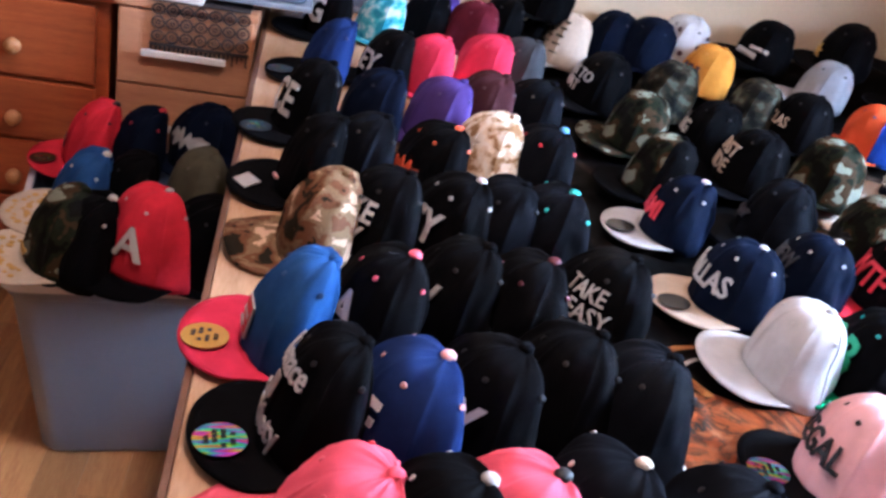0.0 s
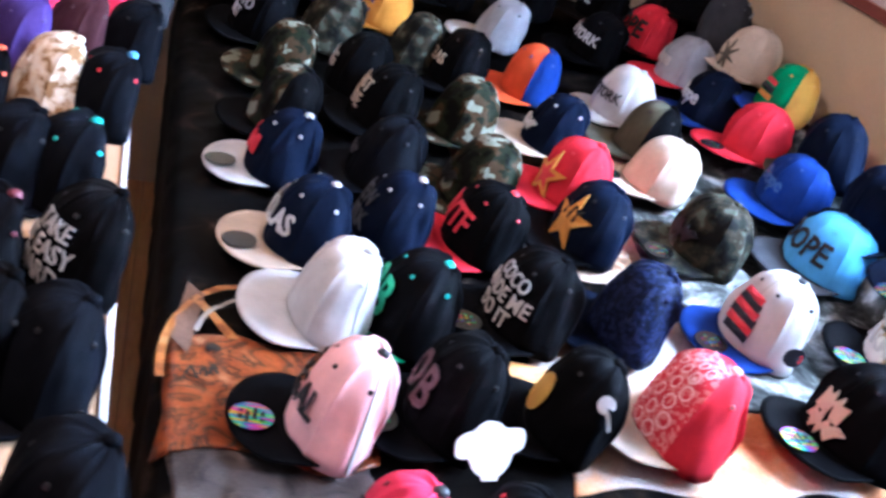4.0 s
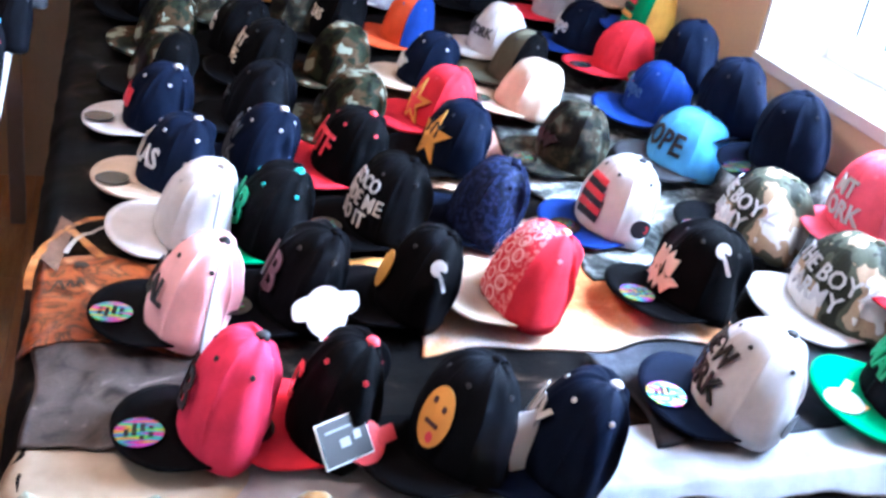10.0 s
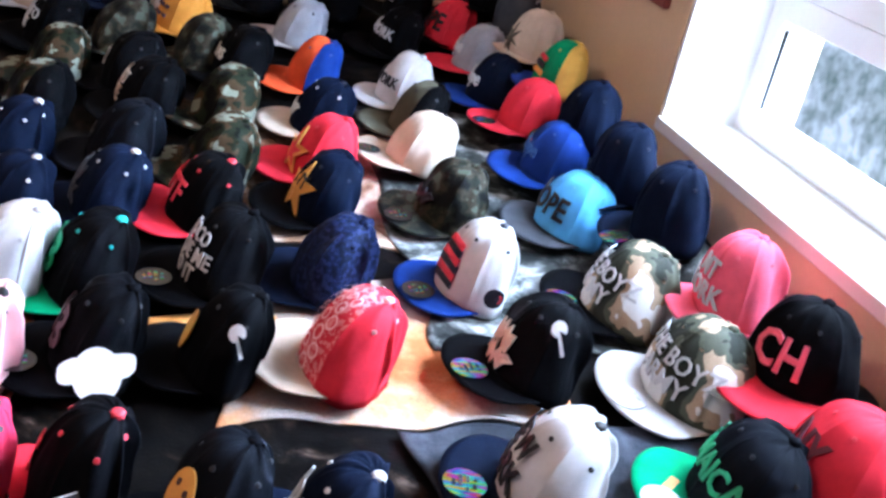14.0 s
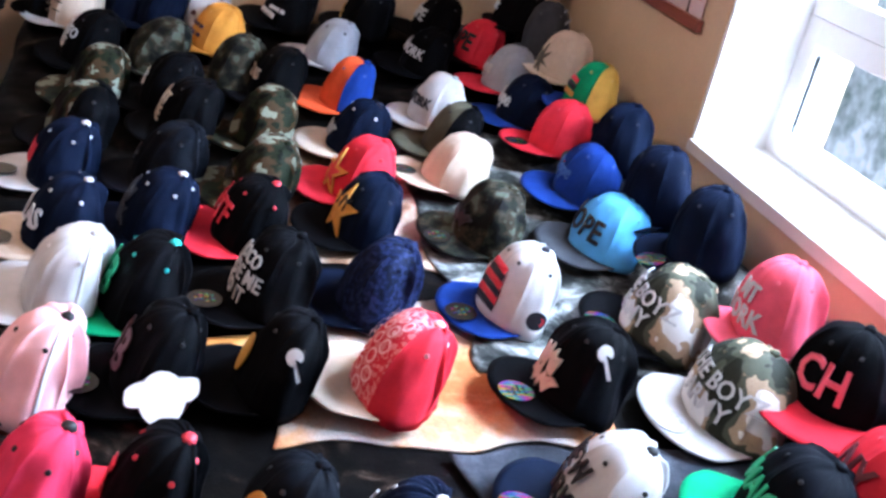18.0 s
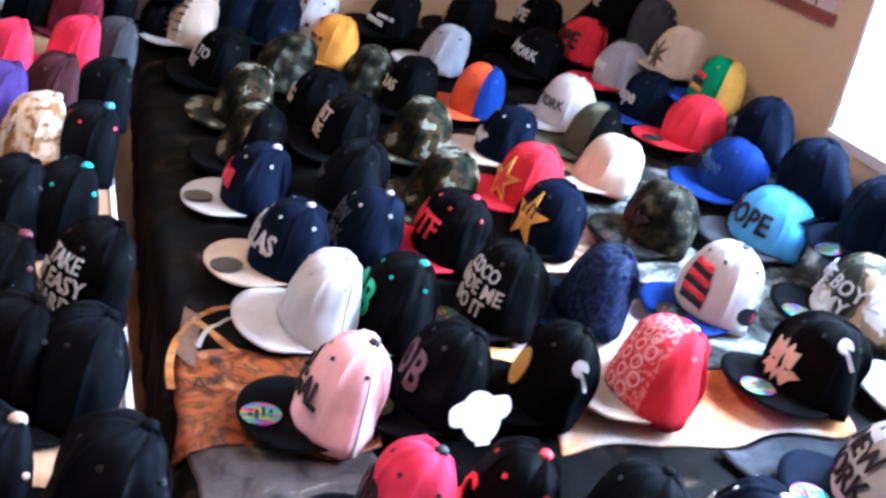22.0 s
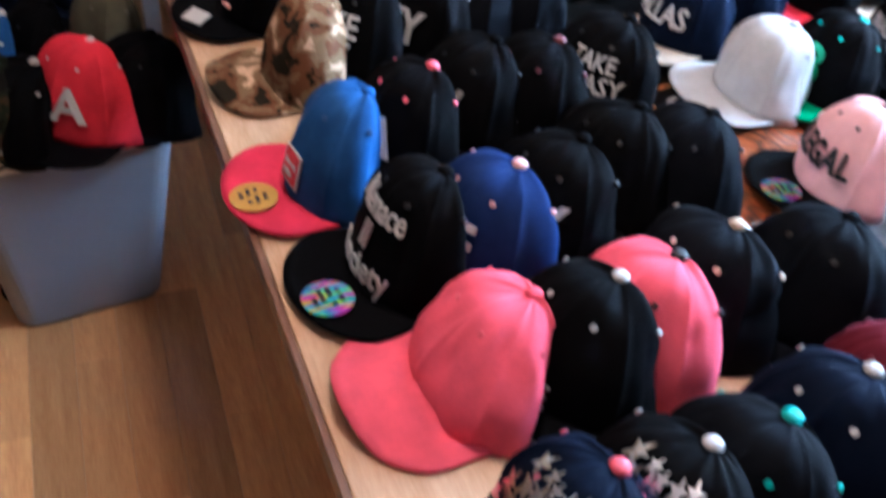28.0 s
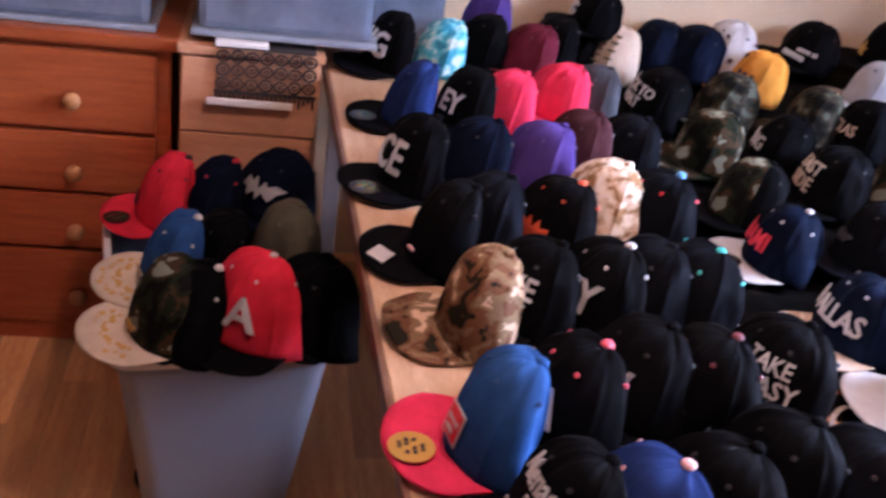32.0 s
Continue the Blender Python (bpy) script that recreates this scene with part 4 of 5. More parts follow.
cap(0.963, 1.418, bed_z(0.96, 1.42) + 0.004, 184.8, NAVY, CREAM, text="DALLAS", size=0.036, button=WHITE, sticker=BLACK, side=-0.14, tilt=(2.2, 0.8), h=0.114, **BED)
cap(1.115, 1.472, bed_z(1.11, 1.47) + 0.004, 179.6, NAVY, text="NEW\nYORK", ink=CHAR, size=0.032, button=WHITE, side=-0.14, tilt=(1.6, 0.0), h=0.114, **BED)
cap(1.276, 1.475, bed_z(1.28, 1.48) + 0.004, 183.8, BLACK, RED, text="WTF", ink=RED, size=0.045, button=RED, eyes=RED, side=-0.14, tilt=(-3.0, -1.4), h=0.114, **BED)
cap(1.501, 1.531, bed_z(1.50, 1.53) + 0.004, 181.6, NAVY, BLACK, marks=[(STAR, YELLOW, 1.6, 0.40, 0.25)], text="NY", ink=INK, size=0.03, rise=0.38, side=0.25, tilt=(-2.7, 0.4), h=0.114, **BED)
cap(1.752, 1.535, bed_z(1.75, 1.53) + 0.004, 182.1, DARKCAMO, marks=[(SCRIPT, BLACK, 1.0, 0.4, 0.0)], sticker=CHAR, side=-0.14, tilt=(-2.9, 2.2), h=0.114, **BED)
cap(2.004, 1.510, bed_z(2.00, 1.51) + 0.004, 181.5, SKY, CHAR, text="DOPE", ink=BLACK, size=0.046, h=0.112, wide=1.08, side=-0.14, tilt=(-0.7, 2.2), **BED)
cap(2.104, 1.305, bed_z(2.12, 1.29) + 0.004, 170.1, NAVY, wide=1.04, length=0.055, sticker="foil", side=-0.14, tilt=(0.0, 13.0), h=0.134, **BED)
cap(0.940, 1.681, bed_z(0.94, 1.68) + 0.004, 174.6, NAVY, WHITE, text="MIAMI", ink=RED, size=0.036, button=WHITE, sticker=BLACK, side=-0.14, tilt=(1.7, 1.1), h=0.114, **BED)
cap(1.134, 1.687, bed_z(1.13, 1.69) + 0.004, 171.1, INK, marks=[(SCRIPT, CHAR, 0.7, 0.4, 0.0)], wide=1.05, h=0.124, length=0.058, side=-0.14, tilt=(2.3, -0.3), **BED)
cap(1.309, 1.646, bed_z(1.31, 1.65) + 0.004, 175.8, WOODLAND, marks=[(SCRIPT, BLACK, 1.0, 0.35, 0.0)], wide=1.05, h=0.124, length=0.058, side=-0.14, tilt=(-1.9, -1.7), **BED)
cap(1.523, 1.707, bed_z(1.52, 1.71) + 0.004, 175.1, RED, wide=1.08, marks=[(STAR, YELLOW, 1.5, 0.34, 0.3), (STAR, RED, 0.85, 0.34, 0.3)], side=-0.14, tilt=(1.0, 0.9), h=0.114, **BED)
cap(1.742, 1.774, bed_z(1.74, 1.77) + 0.004, 170.2, CREAM, sticker=CHAR, h=0.106, wide=1.1, side=-0.14, tilt=(2.8, -1.9), **BED)
cap(2.021, 1.716, bed_z(2.02, 1.72) + 0.004, 180.2, ROYAL, text="Dope", ink=DENIM, size=0.032, side=-0.14, tilt=(-2.2, 0.9), h=0.114, **BED)
cap(2.104, 1.530, bed_z(2.10, 1.53) + 0.004, 176.8, NAVY, wide=1.05, length=0.055, sticker="foil", side=-0.14, tilt=(0.0, 13.0), h=0.132, **BED)
cap(0.954, 1.893, bed_z(0.95, 1.89) + 0.004, 179.5, BLACK, panel=WOODLAND, wide=1.05, h=0.124, length=0.058, side=-0.14, tilt=(2.0, -0.8), **BED)
cap(1.172, 1.966, bed_z(1.17, 1.97) + 0.004, 181.7, BLACK, text="EAST\nSIDE", ink=CREAM, size=0.032, wide=1.05, h=0.124, length=0.058, side=-0.14, tilt=(-1.0, -1.6), **BED)
cap(1.332, 1.939, bed_z(1.33, 1.94) + 0.004, 182.5, WOODLAND, wide=1.05, h=0.124, length=0.058, side=-0.14, tilt=(2.0, -2.2), **BED)
cap(1.542, 1.923, bed_z(1.54, 1.92) + 0.004, 175.2, NAVY, CREAM, marks=[(SCRIPT, WHITE, 0.9, 0.36, 0.0)], button=NAVY, eyes=WHITE, side=-0.14, tilt=(0.7, -1.2), h=0.114, **BED)
cap(1.769, 1.937, bed_z(1.77, 1.94) + 0.004, 170.1, BLACK, OLIVE, OLIVE, side=-0.14, tilt=(1.3, -0.8), h=0.114, **BED)
cap(2.026, 1.929, bed_z(2.03, 1.93) + 0.004, 177, RED, sticker=CHAR, side=-0.14, tilt=(2.7, 1.6), h=0.114, **BED)
cap(2.104, 1.740, bed_z(2.10, 1.74) + 0.004, 165.7, NAVY, OLIVE, wide=1.05, length=0.055, sticker="foil", side=-0.14, tilt=(0.0, 13.0), h=0.130, **BED)
cap(0.970, 2.175, bed_z(0.97, 2.17) + 0.004, 182.6, WOODLAND, wide=1.05, h=0.124, length=0.058, side=-0.14, tilt=(-2.1, 0.1), **BED)
cap(1.136, 2.137, bed_z(1.14, 2.14) + 0.004, 169.3, BLACK, text="KING", ink=WHITE, size=0.034, wide=1.05, h=0.124, length=0.058, side=-0.14, tilt=(1.7, 0.3), **BED)
cap(1.389, 2.235, bed_z(1.39, 2.23) + 0.004, 179.2, BLACK, text="DALLAS", ink=CREAM, size=0.028, wide=1.05, h=0.124, length=0.058, side=-0.14, tilt=(0.7, 1.1), **BED)
cap(1.562, 2.208, bed_z(1.56, 2.21) + 0.004, 180.1, ROYAL, ORANGE, ORANGE, side=-0.14, tilt=(-1.6, 2.3), h=0.114, **BED)
cap(1.770, 2.127, bed_z(1.77, 2.13) + 0.004, 180.4, WHITE, text="NEW YORK", ink=BLACK, size=0.026, side=-0.14, tilt=(-0.2, 1.7), h=0.112, length=0.05, **BED)
cap(2.000, 2.134, bed_z(2.00, 2.13) + 0.004, 180.1, NAVY, ROYAL, text="Dope", size=0.036, side=-0.14, tilt=(1.6, 0.7), h=0.114, **BED)
cap(2.112, 2.010, bed_z(2.11, 2.01) + 0.004, 175.6, GOLD, ROYAL, GREEN, marks=[(BAR, NAVY, 1.0, 0.42, 0.0), (BAR, RED, 0.9, 0.55, 0.0), (BAR, YELLOW, 0.9, 0.30, 0.1)], side=-0.14, tilt=(-2.2, 2.1), h=0.114, wide=0.92, length=0.045, **BED)
cap(0.943, 2.471, bed_z(0.94, 2.47) + 0.004, 183.9, BLACK, text="BACK TO\nTHAT", size=0.028, h=0.124, length=0.058, wide=1.17, side=-0.14, tilt=(-2.6, -1.0), **BED)
cap(1.108, 2.424, bed_z(1.11, 2.42) + 0.004, 171, DARKCAMO, h=0.124, length=0.058, wide=1.17, side=-0.14, tilt=(0.8, -1.4), **BED)
cap(1.294, 2.312, bed_z(1.29, 2.31) + 0.004, 172.5, DARKCAMO, wide=1.05, h=0.124, length=0.058, side=-0.14, tilt=(-0.6, 1.8), **BED)
cap(1.557, 2.511, bed_z(1.56, 2.51) + 0.004, 171.6, GREY, WHITE, eyes=BLACK, wide=1.05, side=-0.14, tilt=(1.3, -1.0), h=0.114, **BED)
cap(1.814, 2.474, bed_z(1.81, 2.47) + 0.004, 180.0, BLACK, text="NEW YORK", size=0.028, wide=1.05, side=-0.14, tilt=(-2.1, -1.8), h=0.114, **BED)
cap(2.006, 2.327, bed_z(2.01, 2.33) + 0.004, 175.6, GREY, RED, text="Dope", ink=WHITE, size=0.036, side=-0.14, tilt=(2.5, 1.4), h=0.114, **BED)
cap(2.108, 2.225, bed_z(2.11, 2.22) + 0.004, 185.5, CREAM, marks=[(LEAF, OLIVE, 1.1, 0.30, -0.05)], wide=0.98, length=0.024, side=-0.14, tilt=(-1.7, 2.2), h=0.112, **BED)
cap(0.879, 2.704, bed_z(0.88, 2.70) + 0.004, 180.8, CREAM, WHITE, marks=[(BAR, OLIVE, 0.32, 0.2 + 0.12 * i, 0.2 + 0.4 * j) for i in range(5) for j in range(3)], soft=0.06, h=0.124, length=0.058, wide=1.17, side=-0.14, tilt=(-0.3, 0.5), **BED)
cap(1.024, 2.760, bed_z(1.02, 2.76) + 0.004, 178.1, NAVY, text="F", size=0.03, soft=0.09, h=0.124, length=0.058, wide=1.17, side=-0.14, tilt=(2.3, 1.5), **BED)
cap(1.216, 2.733, bed_z(1.22, 2.73) + 0.004, 176, WHITE, marks=[(OVAL, BROWN, 0.2, 0.25 + 0.13 * (i % 5), 0.35 * i - 0.5) for i in range(8)], eyes=BLACK, h=0.124, length=0.058, wide=1.17, side=-0.14, tilt=(-1.9, 0.9), **BED)
cap(0.812, 2.735, bed_z(0.81, 2.73) + 0.004, 178, BLACK, h=0.105, nested=True, **BED)
cap(0.821, 2.735, 0.801, 178, BLACK, text="BIG", size=0.034, wide=1.05, h=0.100, length=0.058, side=-0.14, **BED)
cap(1.110, 2.697, bed_z(1.11, 2.70) + 0.004, 178, NAVY, text="FJ", size=0.036, h=0.124, length=0.058, wide=1.19, side=-0.14, **BED)
cap(1.249, 2.576, bed_z(1.25, 2.58) + 0.004, 181.9, YELLOW, marks=[(SQUARE, BROWN, 0.25, 0.3 + 0.18 * i, 0.1 + 0.3 * j) for i in range(2) for j in range(3)], wide=1.05, side=-0.14, tilt=(-1.0, -1.5), h=0.114, **BED)
cap(1.456, 2.722, bed_z(1.46, 2.72) + 0.004, 177, BLACK, marks=[(BAR, WHITE, 1.1, 0.25, 0.5), (BAR, WHITE, 0.8, 0.4, 0.9)], wide=1.16, side=-0.14, tilt=(-2.0, -1.3), h=0.114, **BED)
cap(1.679, 2.687, bed_z(1.68, 2.69) + 0.004, 171.9, BLACK, marks=[(STAR, GOLD, 0.6, 0.3, 0.0)], h=0.124, length=0.058, wide=1.17, side=-0.14, tilt=(-3.0, 1.1), **BED)
cap(1.872, 2.658, bed_z(1.87, 2.66) + 0.004, 179.8, BLACK, text="DOPE", size=0.036, wide=1.05, side=-0.14, tilt=(-0.4, -2.5), h=0.114, **BED)
cap(1.975, 2.545, bed_z(1.98, 2.55) + 0.004, 180.4, RED, BLACK, text="DOPE", ink=BLACK, size=0.050, wide=1.06, length=0.05, side=-0.14, tilt=(0.1, -1.3), h=0.114, **BED)
cap(2.085, 2.570, bed_z(2.09, 2.57) + 0.004, 175.2, BLACK, text="trac", size=0.03, wide=1.10, length=0.02, side=-0.14, tilt=(0.3, 1.3), h=0.114, **BED)
cap(2.122, 2.400, bed_z(2.12, 2.40) + 0.004, 181.8, CHAR, marks=[(BAR, GREY, 0.7, 0.3, 1.9), (BAR, GREY, 0.7, 0.5, 1.9), (BAR, GREY, 0.6, 0.7, 1.9)], wide=0.96, length=0.02, side=-0.14, tilt=(0.0, 14.0), h=0.134, **BED)

# ---- storage bin on the floor ----
grey_plastic = plain((0.19, 0.20, 0.235), 0.38, grain=120, relief=0.05, spread=0.08)
rim_plastic = plain((0.62, 0.60, 0.62), 0.32, grain=120, relief=0.05, spread=0.06)


def tub(name, width, depth, low_w, low_d, high, wall, rim, body_mat, rim_mat):
    """Open tapered tub with rounded corners and a rolled rim; returns its parts."""
    def loop(bm, w, d, z, r=0.04, n=6):
        out = []
        for cx, cy, a0 in ((w / 2 - r, d / 2 - r, 0), (-w / 2 + r, d / 2 - r, 90), (-w / 2 + r, -d / 2 + r, 180), (w / 2 - r, -d / 2 + r, 270)):
            for i in range(n + 1):
                a = radians(a0 + 90 * i / n)
                out.append(bm.verts.new((cx + r * math.cos(a), cy + r * math.sin(a), z)))
        return out

    def skin(bm, loops):
        for a, b in zip(loops, loops[1:]):
            for i in range(len(a)):
                bm.faces.new((a[i], a[(i + 1) % len(a)], b[(i + 1) % len(a)], b[i]))

    bm = bmesh.new()
    loops = [loop(bm, low_w, low_d, 0.0), loop(bm, low_w + 0.01, low_d + 0.01, 0.008), loop(bm, width - 0.012, depth - 0.012, high - 0.04), loop(bm, width, depth, high - 0.036), loop(bm, width, depth, high),
             loop(bm, width - 2 * wall, depth - 2 * wall, high), loop(bm, low_w - 2 * wall, low_d - 2 * wall, wall)]
    skin(bm, loops)
    bm.faces.new(loops[0][::-1])
    bm.faces.new(loops[-1])
    bm2 = bmesh.new()
    skin(bm2, [loop(bm2, width + 0.002, depth + 0.002, high - 0.012), loop(bm2, width + rim, depth + rim, high - 0.016), loop(bm2, width + rim + 0.004, depth + rim + 0.004, high), loop(bm2, width + rim, depth + rim, high + 0.008),
               loop(bm2, width - 0.004, depth - 0.004, high + 0.008), loop(bm2, width - 0.004, depth - 0.004, high - 0.004)])
    return bm, bm2


bin_base = tagged(empty("storage_bin", pose(-0.165, 1.925, 0, 0, 0, 9)), "grey translucent plastic storage bin full of caps", "storage bin")
body, rim = tub("bin", 0.40, 0.58, 0.28, 0.46, 0.43, 0.004, 0.022, grey_plastic, rim_plastic)
part("body", body, grey_plastic, bin_base, smooth=False)
part("rim", rim, rim_plastic, bin_base, "pale rolled plastic rim")
BIN = {"group": "caps in the bin", "on": "in the bin"}
for z in (0.012, 0.155, 0.30):
    for x, y in ((-0.19, 1.80), (-0.12, 1.80), (-0.21, 2.02), (-0.13, 2.03)):
        cap(x, y, z, 190, INK, length=0.03, wide=0.72, nested=True, **BIN)
cap(-0.235, 2.14, 0.452, 190, RED, marks=[(OVAL, MAROON, 0.5, 0.3, 0.0)], sticker=MAROON, button=BLACK, wide=1.16, h=0.142, **BIN)
cap(-0.135, 2.14, 0.452, 192, NAVY, button=RED, eyes=RED, nested=True, wide=1.16, h=0.142, **BIN)
cap(-0.01, 2.20, 0.46, 222, NAVY, marks=[(SCRIPT, WHITE, 1.3, 0.50, 0.1)], nested=True, wide=1.16, h=0.142, **BIN)
cap(-0.195, 1.86, 0.450, 186, DENIM, CREAM, button=WHITE, eyes=WHITE, marks=[(SCRIPT, CREAM, 0.5, 0.2, 0.2)], length=0.085, wide=1.16, h=0.142, leaves=GOLD, **BIN)
cap(-0.11, 1.89, 0.446, 190, BLACK, nested=True, wide=1.16, h=0.142, **BIN)
cap(0.005, 1.93, 0.455, 200, OLIVE, soft=0.10, curve=0.4, wide=1.16, h=0.142, **BIN)
cap(-0.195, 1.690, 0.448, 196, WOODLAND, CREAM, length=0.085, marks=[(SCRIPT, GOLD, 0.5, 0.2, 0.2)], wide=1.16, h=0.142, leaves=GOLD, **BIN)
cap(-0.145, 1.675, 0.446, 190, BLACK, button=WHITE, nested=True, wide=1.16, h=0.142, **BIN)
cap(-0.050, 1.710, 0.452, 222, RED, BLACK, text="LA", size=0.062, side=0.15, button=WHITE, wide=1.3, h=0.150, **BIN)
cap(0.065, 1.745, 0.438, 215, BLACK, soft=0.16, nested=True, length=0.04, wide=1.35, h=0.142, **BIN)

# ---- chest of drawers and cabinet behind ----
pine = wood((0.26, 0.045, 0.012), (0.46, 0.11, 0.03), (1.2, 14, 14), 0.32, 0.15)
pine_knob = wood((0.40, 0.17, 0.06), (0.6, 0.3, 0.12), (3, 3, 6), 0.3)
maple = wood((0.50, 0.22, 0.11), (0.66, 0.34, 0.18), (1.2, 12, 12), 0.4, 0.12)
CH = 2.31
chest = tagged(empty("chest_of_drawers", pose(-0.665, 2.56, 0)), "orange pine chest of drawers with round wooden knobs", "chest of drawers")
part("body", boxed(-0.375, -0.235, 0.0, 0.375, 0.26, 0.772, 0.004), pine, chest)
part("top", boxed(-0.395, -0.262, 0.7725, 0.395, 0.262, 0.802, 0.006), pine, chest)
for z0, z1 in ((0.572, 0.757), (0.418, 0.562), (0.27, 0.408), (0.06, 0.26)):
    drawer = part("drawer", boxed(-0.345, -0.252, z0, 0.345, -0.2355, z1, 0.005), pine, chest)
    for x in (-0.165, 0.165):
        bm = bmesh.new()
        disc(bm, Vector((x, -0.253, (z0 + z1) / 2 - 0.02)), 0.009, 0.014, Vector((0, -1, 0)), dome=0.1)
        disc(bm, Vector((x, -0.266, (z0 + z1) / 2 - 0.02)), 0.0185, 0.016, Vector((0, -1, 0)), dome=0.55)
        part("knob", bm, pine_knob, drawer, "round turned wooden knob", True)
cabinet = tagged(empty("cabinet", pose(-0.115, 2.56, 0)), "pale maple drawer cabinet with a bar handle", "cabinet")
part("body", boxed(-0.155, -0.262, 0.0, 0.155, 0.26, 0.782, 0.003), maple, cabinet)
part("top", boxed(-0.16, -0.285, 0.7825, 0.16, 0.262, 0.802, 0.003), maple, cabinet)
for z0, z1 in ((0.604, 0.776), (0.43, 0.598), (0.23, 0.424), (0.04, 0.224)):
    drawer = part("drawer", boxed(-0.150, -0.28, z0, 0.150, -0.2625, z1, 0.002), maple, cabinet)
    bm = boxed(-0.095, -0.305, z1 - 0.100, 0.095, -0.295, z1 - 0.084, 0.003)
    for x in (-0.08, 0.08):
        box(bm, x - 0.004, -0.296, z1 - 0.096, x + 0.004, -0.279, z1 - 0.088)
    part("handle", bm, plain((0.80, 0.76, 0.70), 0.35), drawer, "pale metal bar handle")

# lace runner over the cabinet's front edge
lace = plain((0.022, 0.014, 0.011), 0.85, grain=300)
bm = bmesh.new()
box(bm, -0.09, -0.290, 0.8030, 0.125, -0.12, 0.8055)
for j in range(3):
    for i in range(7):
        cx, cz = -0.076 + i * 0.0315, 0.786 - j * 0.031
        for ring, (wide_r, thin_r) in enumerate(((0.0160, 0.0112), (0.0062, 0.0030))):
            for a in range(10):
                t0, t1 = a * math.pi / 5, (a + 1) * math.pi / 5
                squash = 1.0 if (i + j) % 2 else 0.86
                vs = [bm.verts.new((cx + r * math.cos(tt), -0.2885 + 0.001 * math.sin(i * 2.1 + j) - 0.0004 * ring, cz + squash * r * math.sin(tt))) for r in (thin_r, wide_r) for tt in (t0, t1)]
                bm.faces.new((vs[0], vs[1], vs[3], vs[2]))
for i in range(22):
    box(bm, -0.092 + i * 0.0102, -0.2895, 0.676 + 0.008 * (i % 3), -0.0875 + i * 0.0102, -0.2875, 0.701)
box(bm, -0.094, -0.290, 0.700, 0.130, -0.2875, 0.708)
runner = link("lace_runner", bm, lace)
runner.matrix_world = pose(-0.10, 2.56, 0)
sol = runner.modifiers.new("thickness", "SOLIDIFY")
sol.thickness = 0.002
tagged(runner, "dark crocheted lace runner hanging over the cabinet edge", "lace runner")
folded_paper_sheet = link("folded_paper", boxed(-0.095, -0.291, 0.8065, 0.02, -0.18, 0.818, 0.002), plain((0.75, 0.72, 0.68), 0.7))
folded_paper_sheet.matrix_world = pose(-0.10, 2.56, 0)
tagged(folded_paper_sheet, "white folded paper lying on the lace runner", "paper")

# translucent boxes on top of chest and cabinet
clear = plain((0.11, 0.14, 0.19), 0.16, grain=14, relief=0.25, spread=0.75, coat=0.4)
clear_rim = plain((0.24, 0.27, 0.31), 0.25, grain=60)


def storage_box(x, y, z, w, d, h, label):
    b = tagged(empty("storage_box", pose(x, y, z)), label, "storage box", "storage boxes on the furniture")
    part("body", boxed(-w / 2 + 0.012, -d / 2 + 0.012, 0.012, w / 2 - 0.012, d / 2 - 0.012, h - 0.02, 0.02), clear, b)
    bm = bmesh.new()
    box(bm, -w / 2, -d / 2, 0.0, w / 2, d / 2, 0.014, 0.005)
    part("foot", bm, clear_rim, b, "pale moulded foot rim")
    part("lid", boxed(-w / 2 - 0.008, -d / 2 - 0.008, h - 0.0195, w / 2 + 0.008, d / 2 + 0.008, h, 0.006), clear_rim, b, "pale plastic lid")
    return b


storage_box(-0.665, 2.55, 0.803, 0.68, 0.44, 0.30, "translucent blue-grey plastic storage box on the pine chest")
storage_box(0.225, 2.735, 0.7515, 0.30, 0.20, 0.34, "translucent plastic storage box at the far end of the table")
storage_box(-0.045, 2.535, 0.8195, 0.41, 0.49, 0.34, "large translucent plastic storage box on the cabinet")

# ---- wall chart and hanging bag ----
chart = tagged(empty("wall_chart", pose(WALL_X - 0.004, 0, 0)), "printed wall chart with pink cells and dark red rail", "chart")
part("sheet", boxed(-0.001, 1.812, 1.125, 0.001, 2.56, 1.72), plain((0.62, 0.55, 0.55), 0.6), chart)
pinkish = plain((0.62, 0.30, 0.28), 0.7, grain=70, spread=0.3)
for j in range(9):
    for i in range(8):
        part("cell", boxed(-0.0025, 1.835 + i * 0.088, 1.165 + j * 0.06, -0.0012, 1.835 + i * 0.088 + 0.074, 1.165 + j * 0.06 + 0.044), pinkish, chart)
part("rail", boxed(-0.012, 1.80, 1.10, 0.003, 2.57, 1.128, 0.003), wood((0.20, 0.03, 0.02), (0.30, 0.06, 0.035), (10, 1, 10)), chart, "dark red rail")
part("line", boxed(-0.003, 1.880, 1.129, -0.0014, 1.886, 1.72), plain((0.1, 0.07, 0.07), 0.7), chart)

bm = bmesh.new()
prev = None
for j in range(13):
    v = j / 12
    w = 0.035 + 0.055 * math.sin(v * 1.9) ** 0.8
    ring = [bm.verts.new((w * math.cos(a) * (1 + 0.15 * noise.noise(Vector((math.cos(a) * 2, math.sin(a) * 2, v * 4)))), 0.4 * w * math.sin(a) * (1 + 0.2 * math.sin(a * 3 + v * 5)), -v * 0.38)) for a in [2 * math.pi * i / 20 for i in range(20)]]
    if prev:
        for i in range(20):
            bm.faces.new((prev[i], ring[i], ring[(i + 1) % 20], prev[(i + 1) % 20]))
    else:
        bm.faces.new(ring)
    prev = ring
bm.faces.new(prev[::-1])
bag = tagged(link("hanging_bag", bm, fabric((0.42, 0.03, 0.03)), smooth=True), "red cloth bag hanging in the wall corner", "bag")
bag.matrix_world = pose(2.14, 2.60, 1.39, 0, 0, 80)

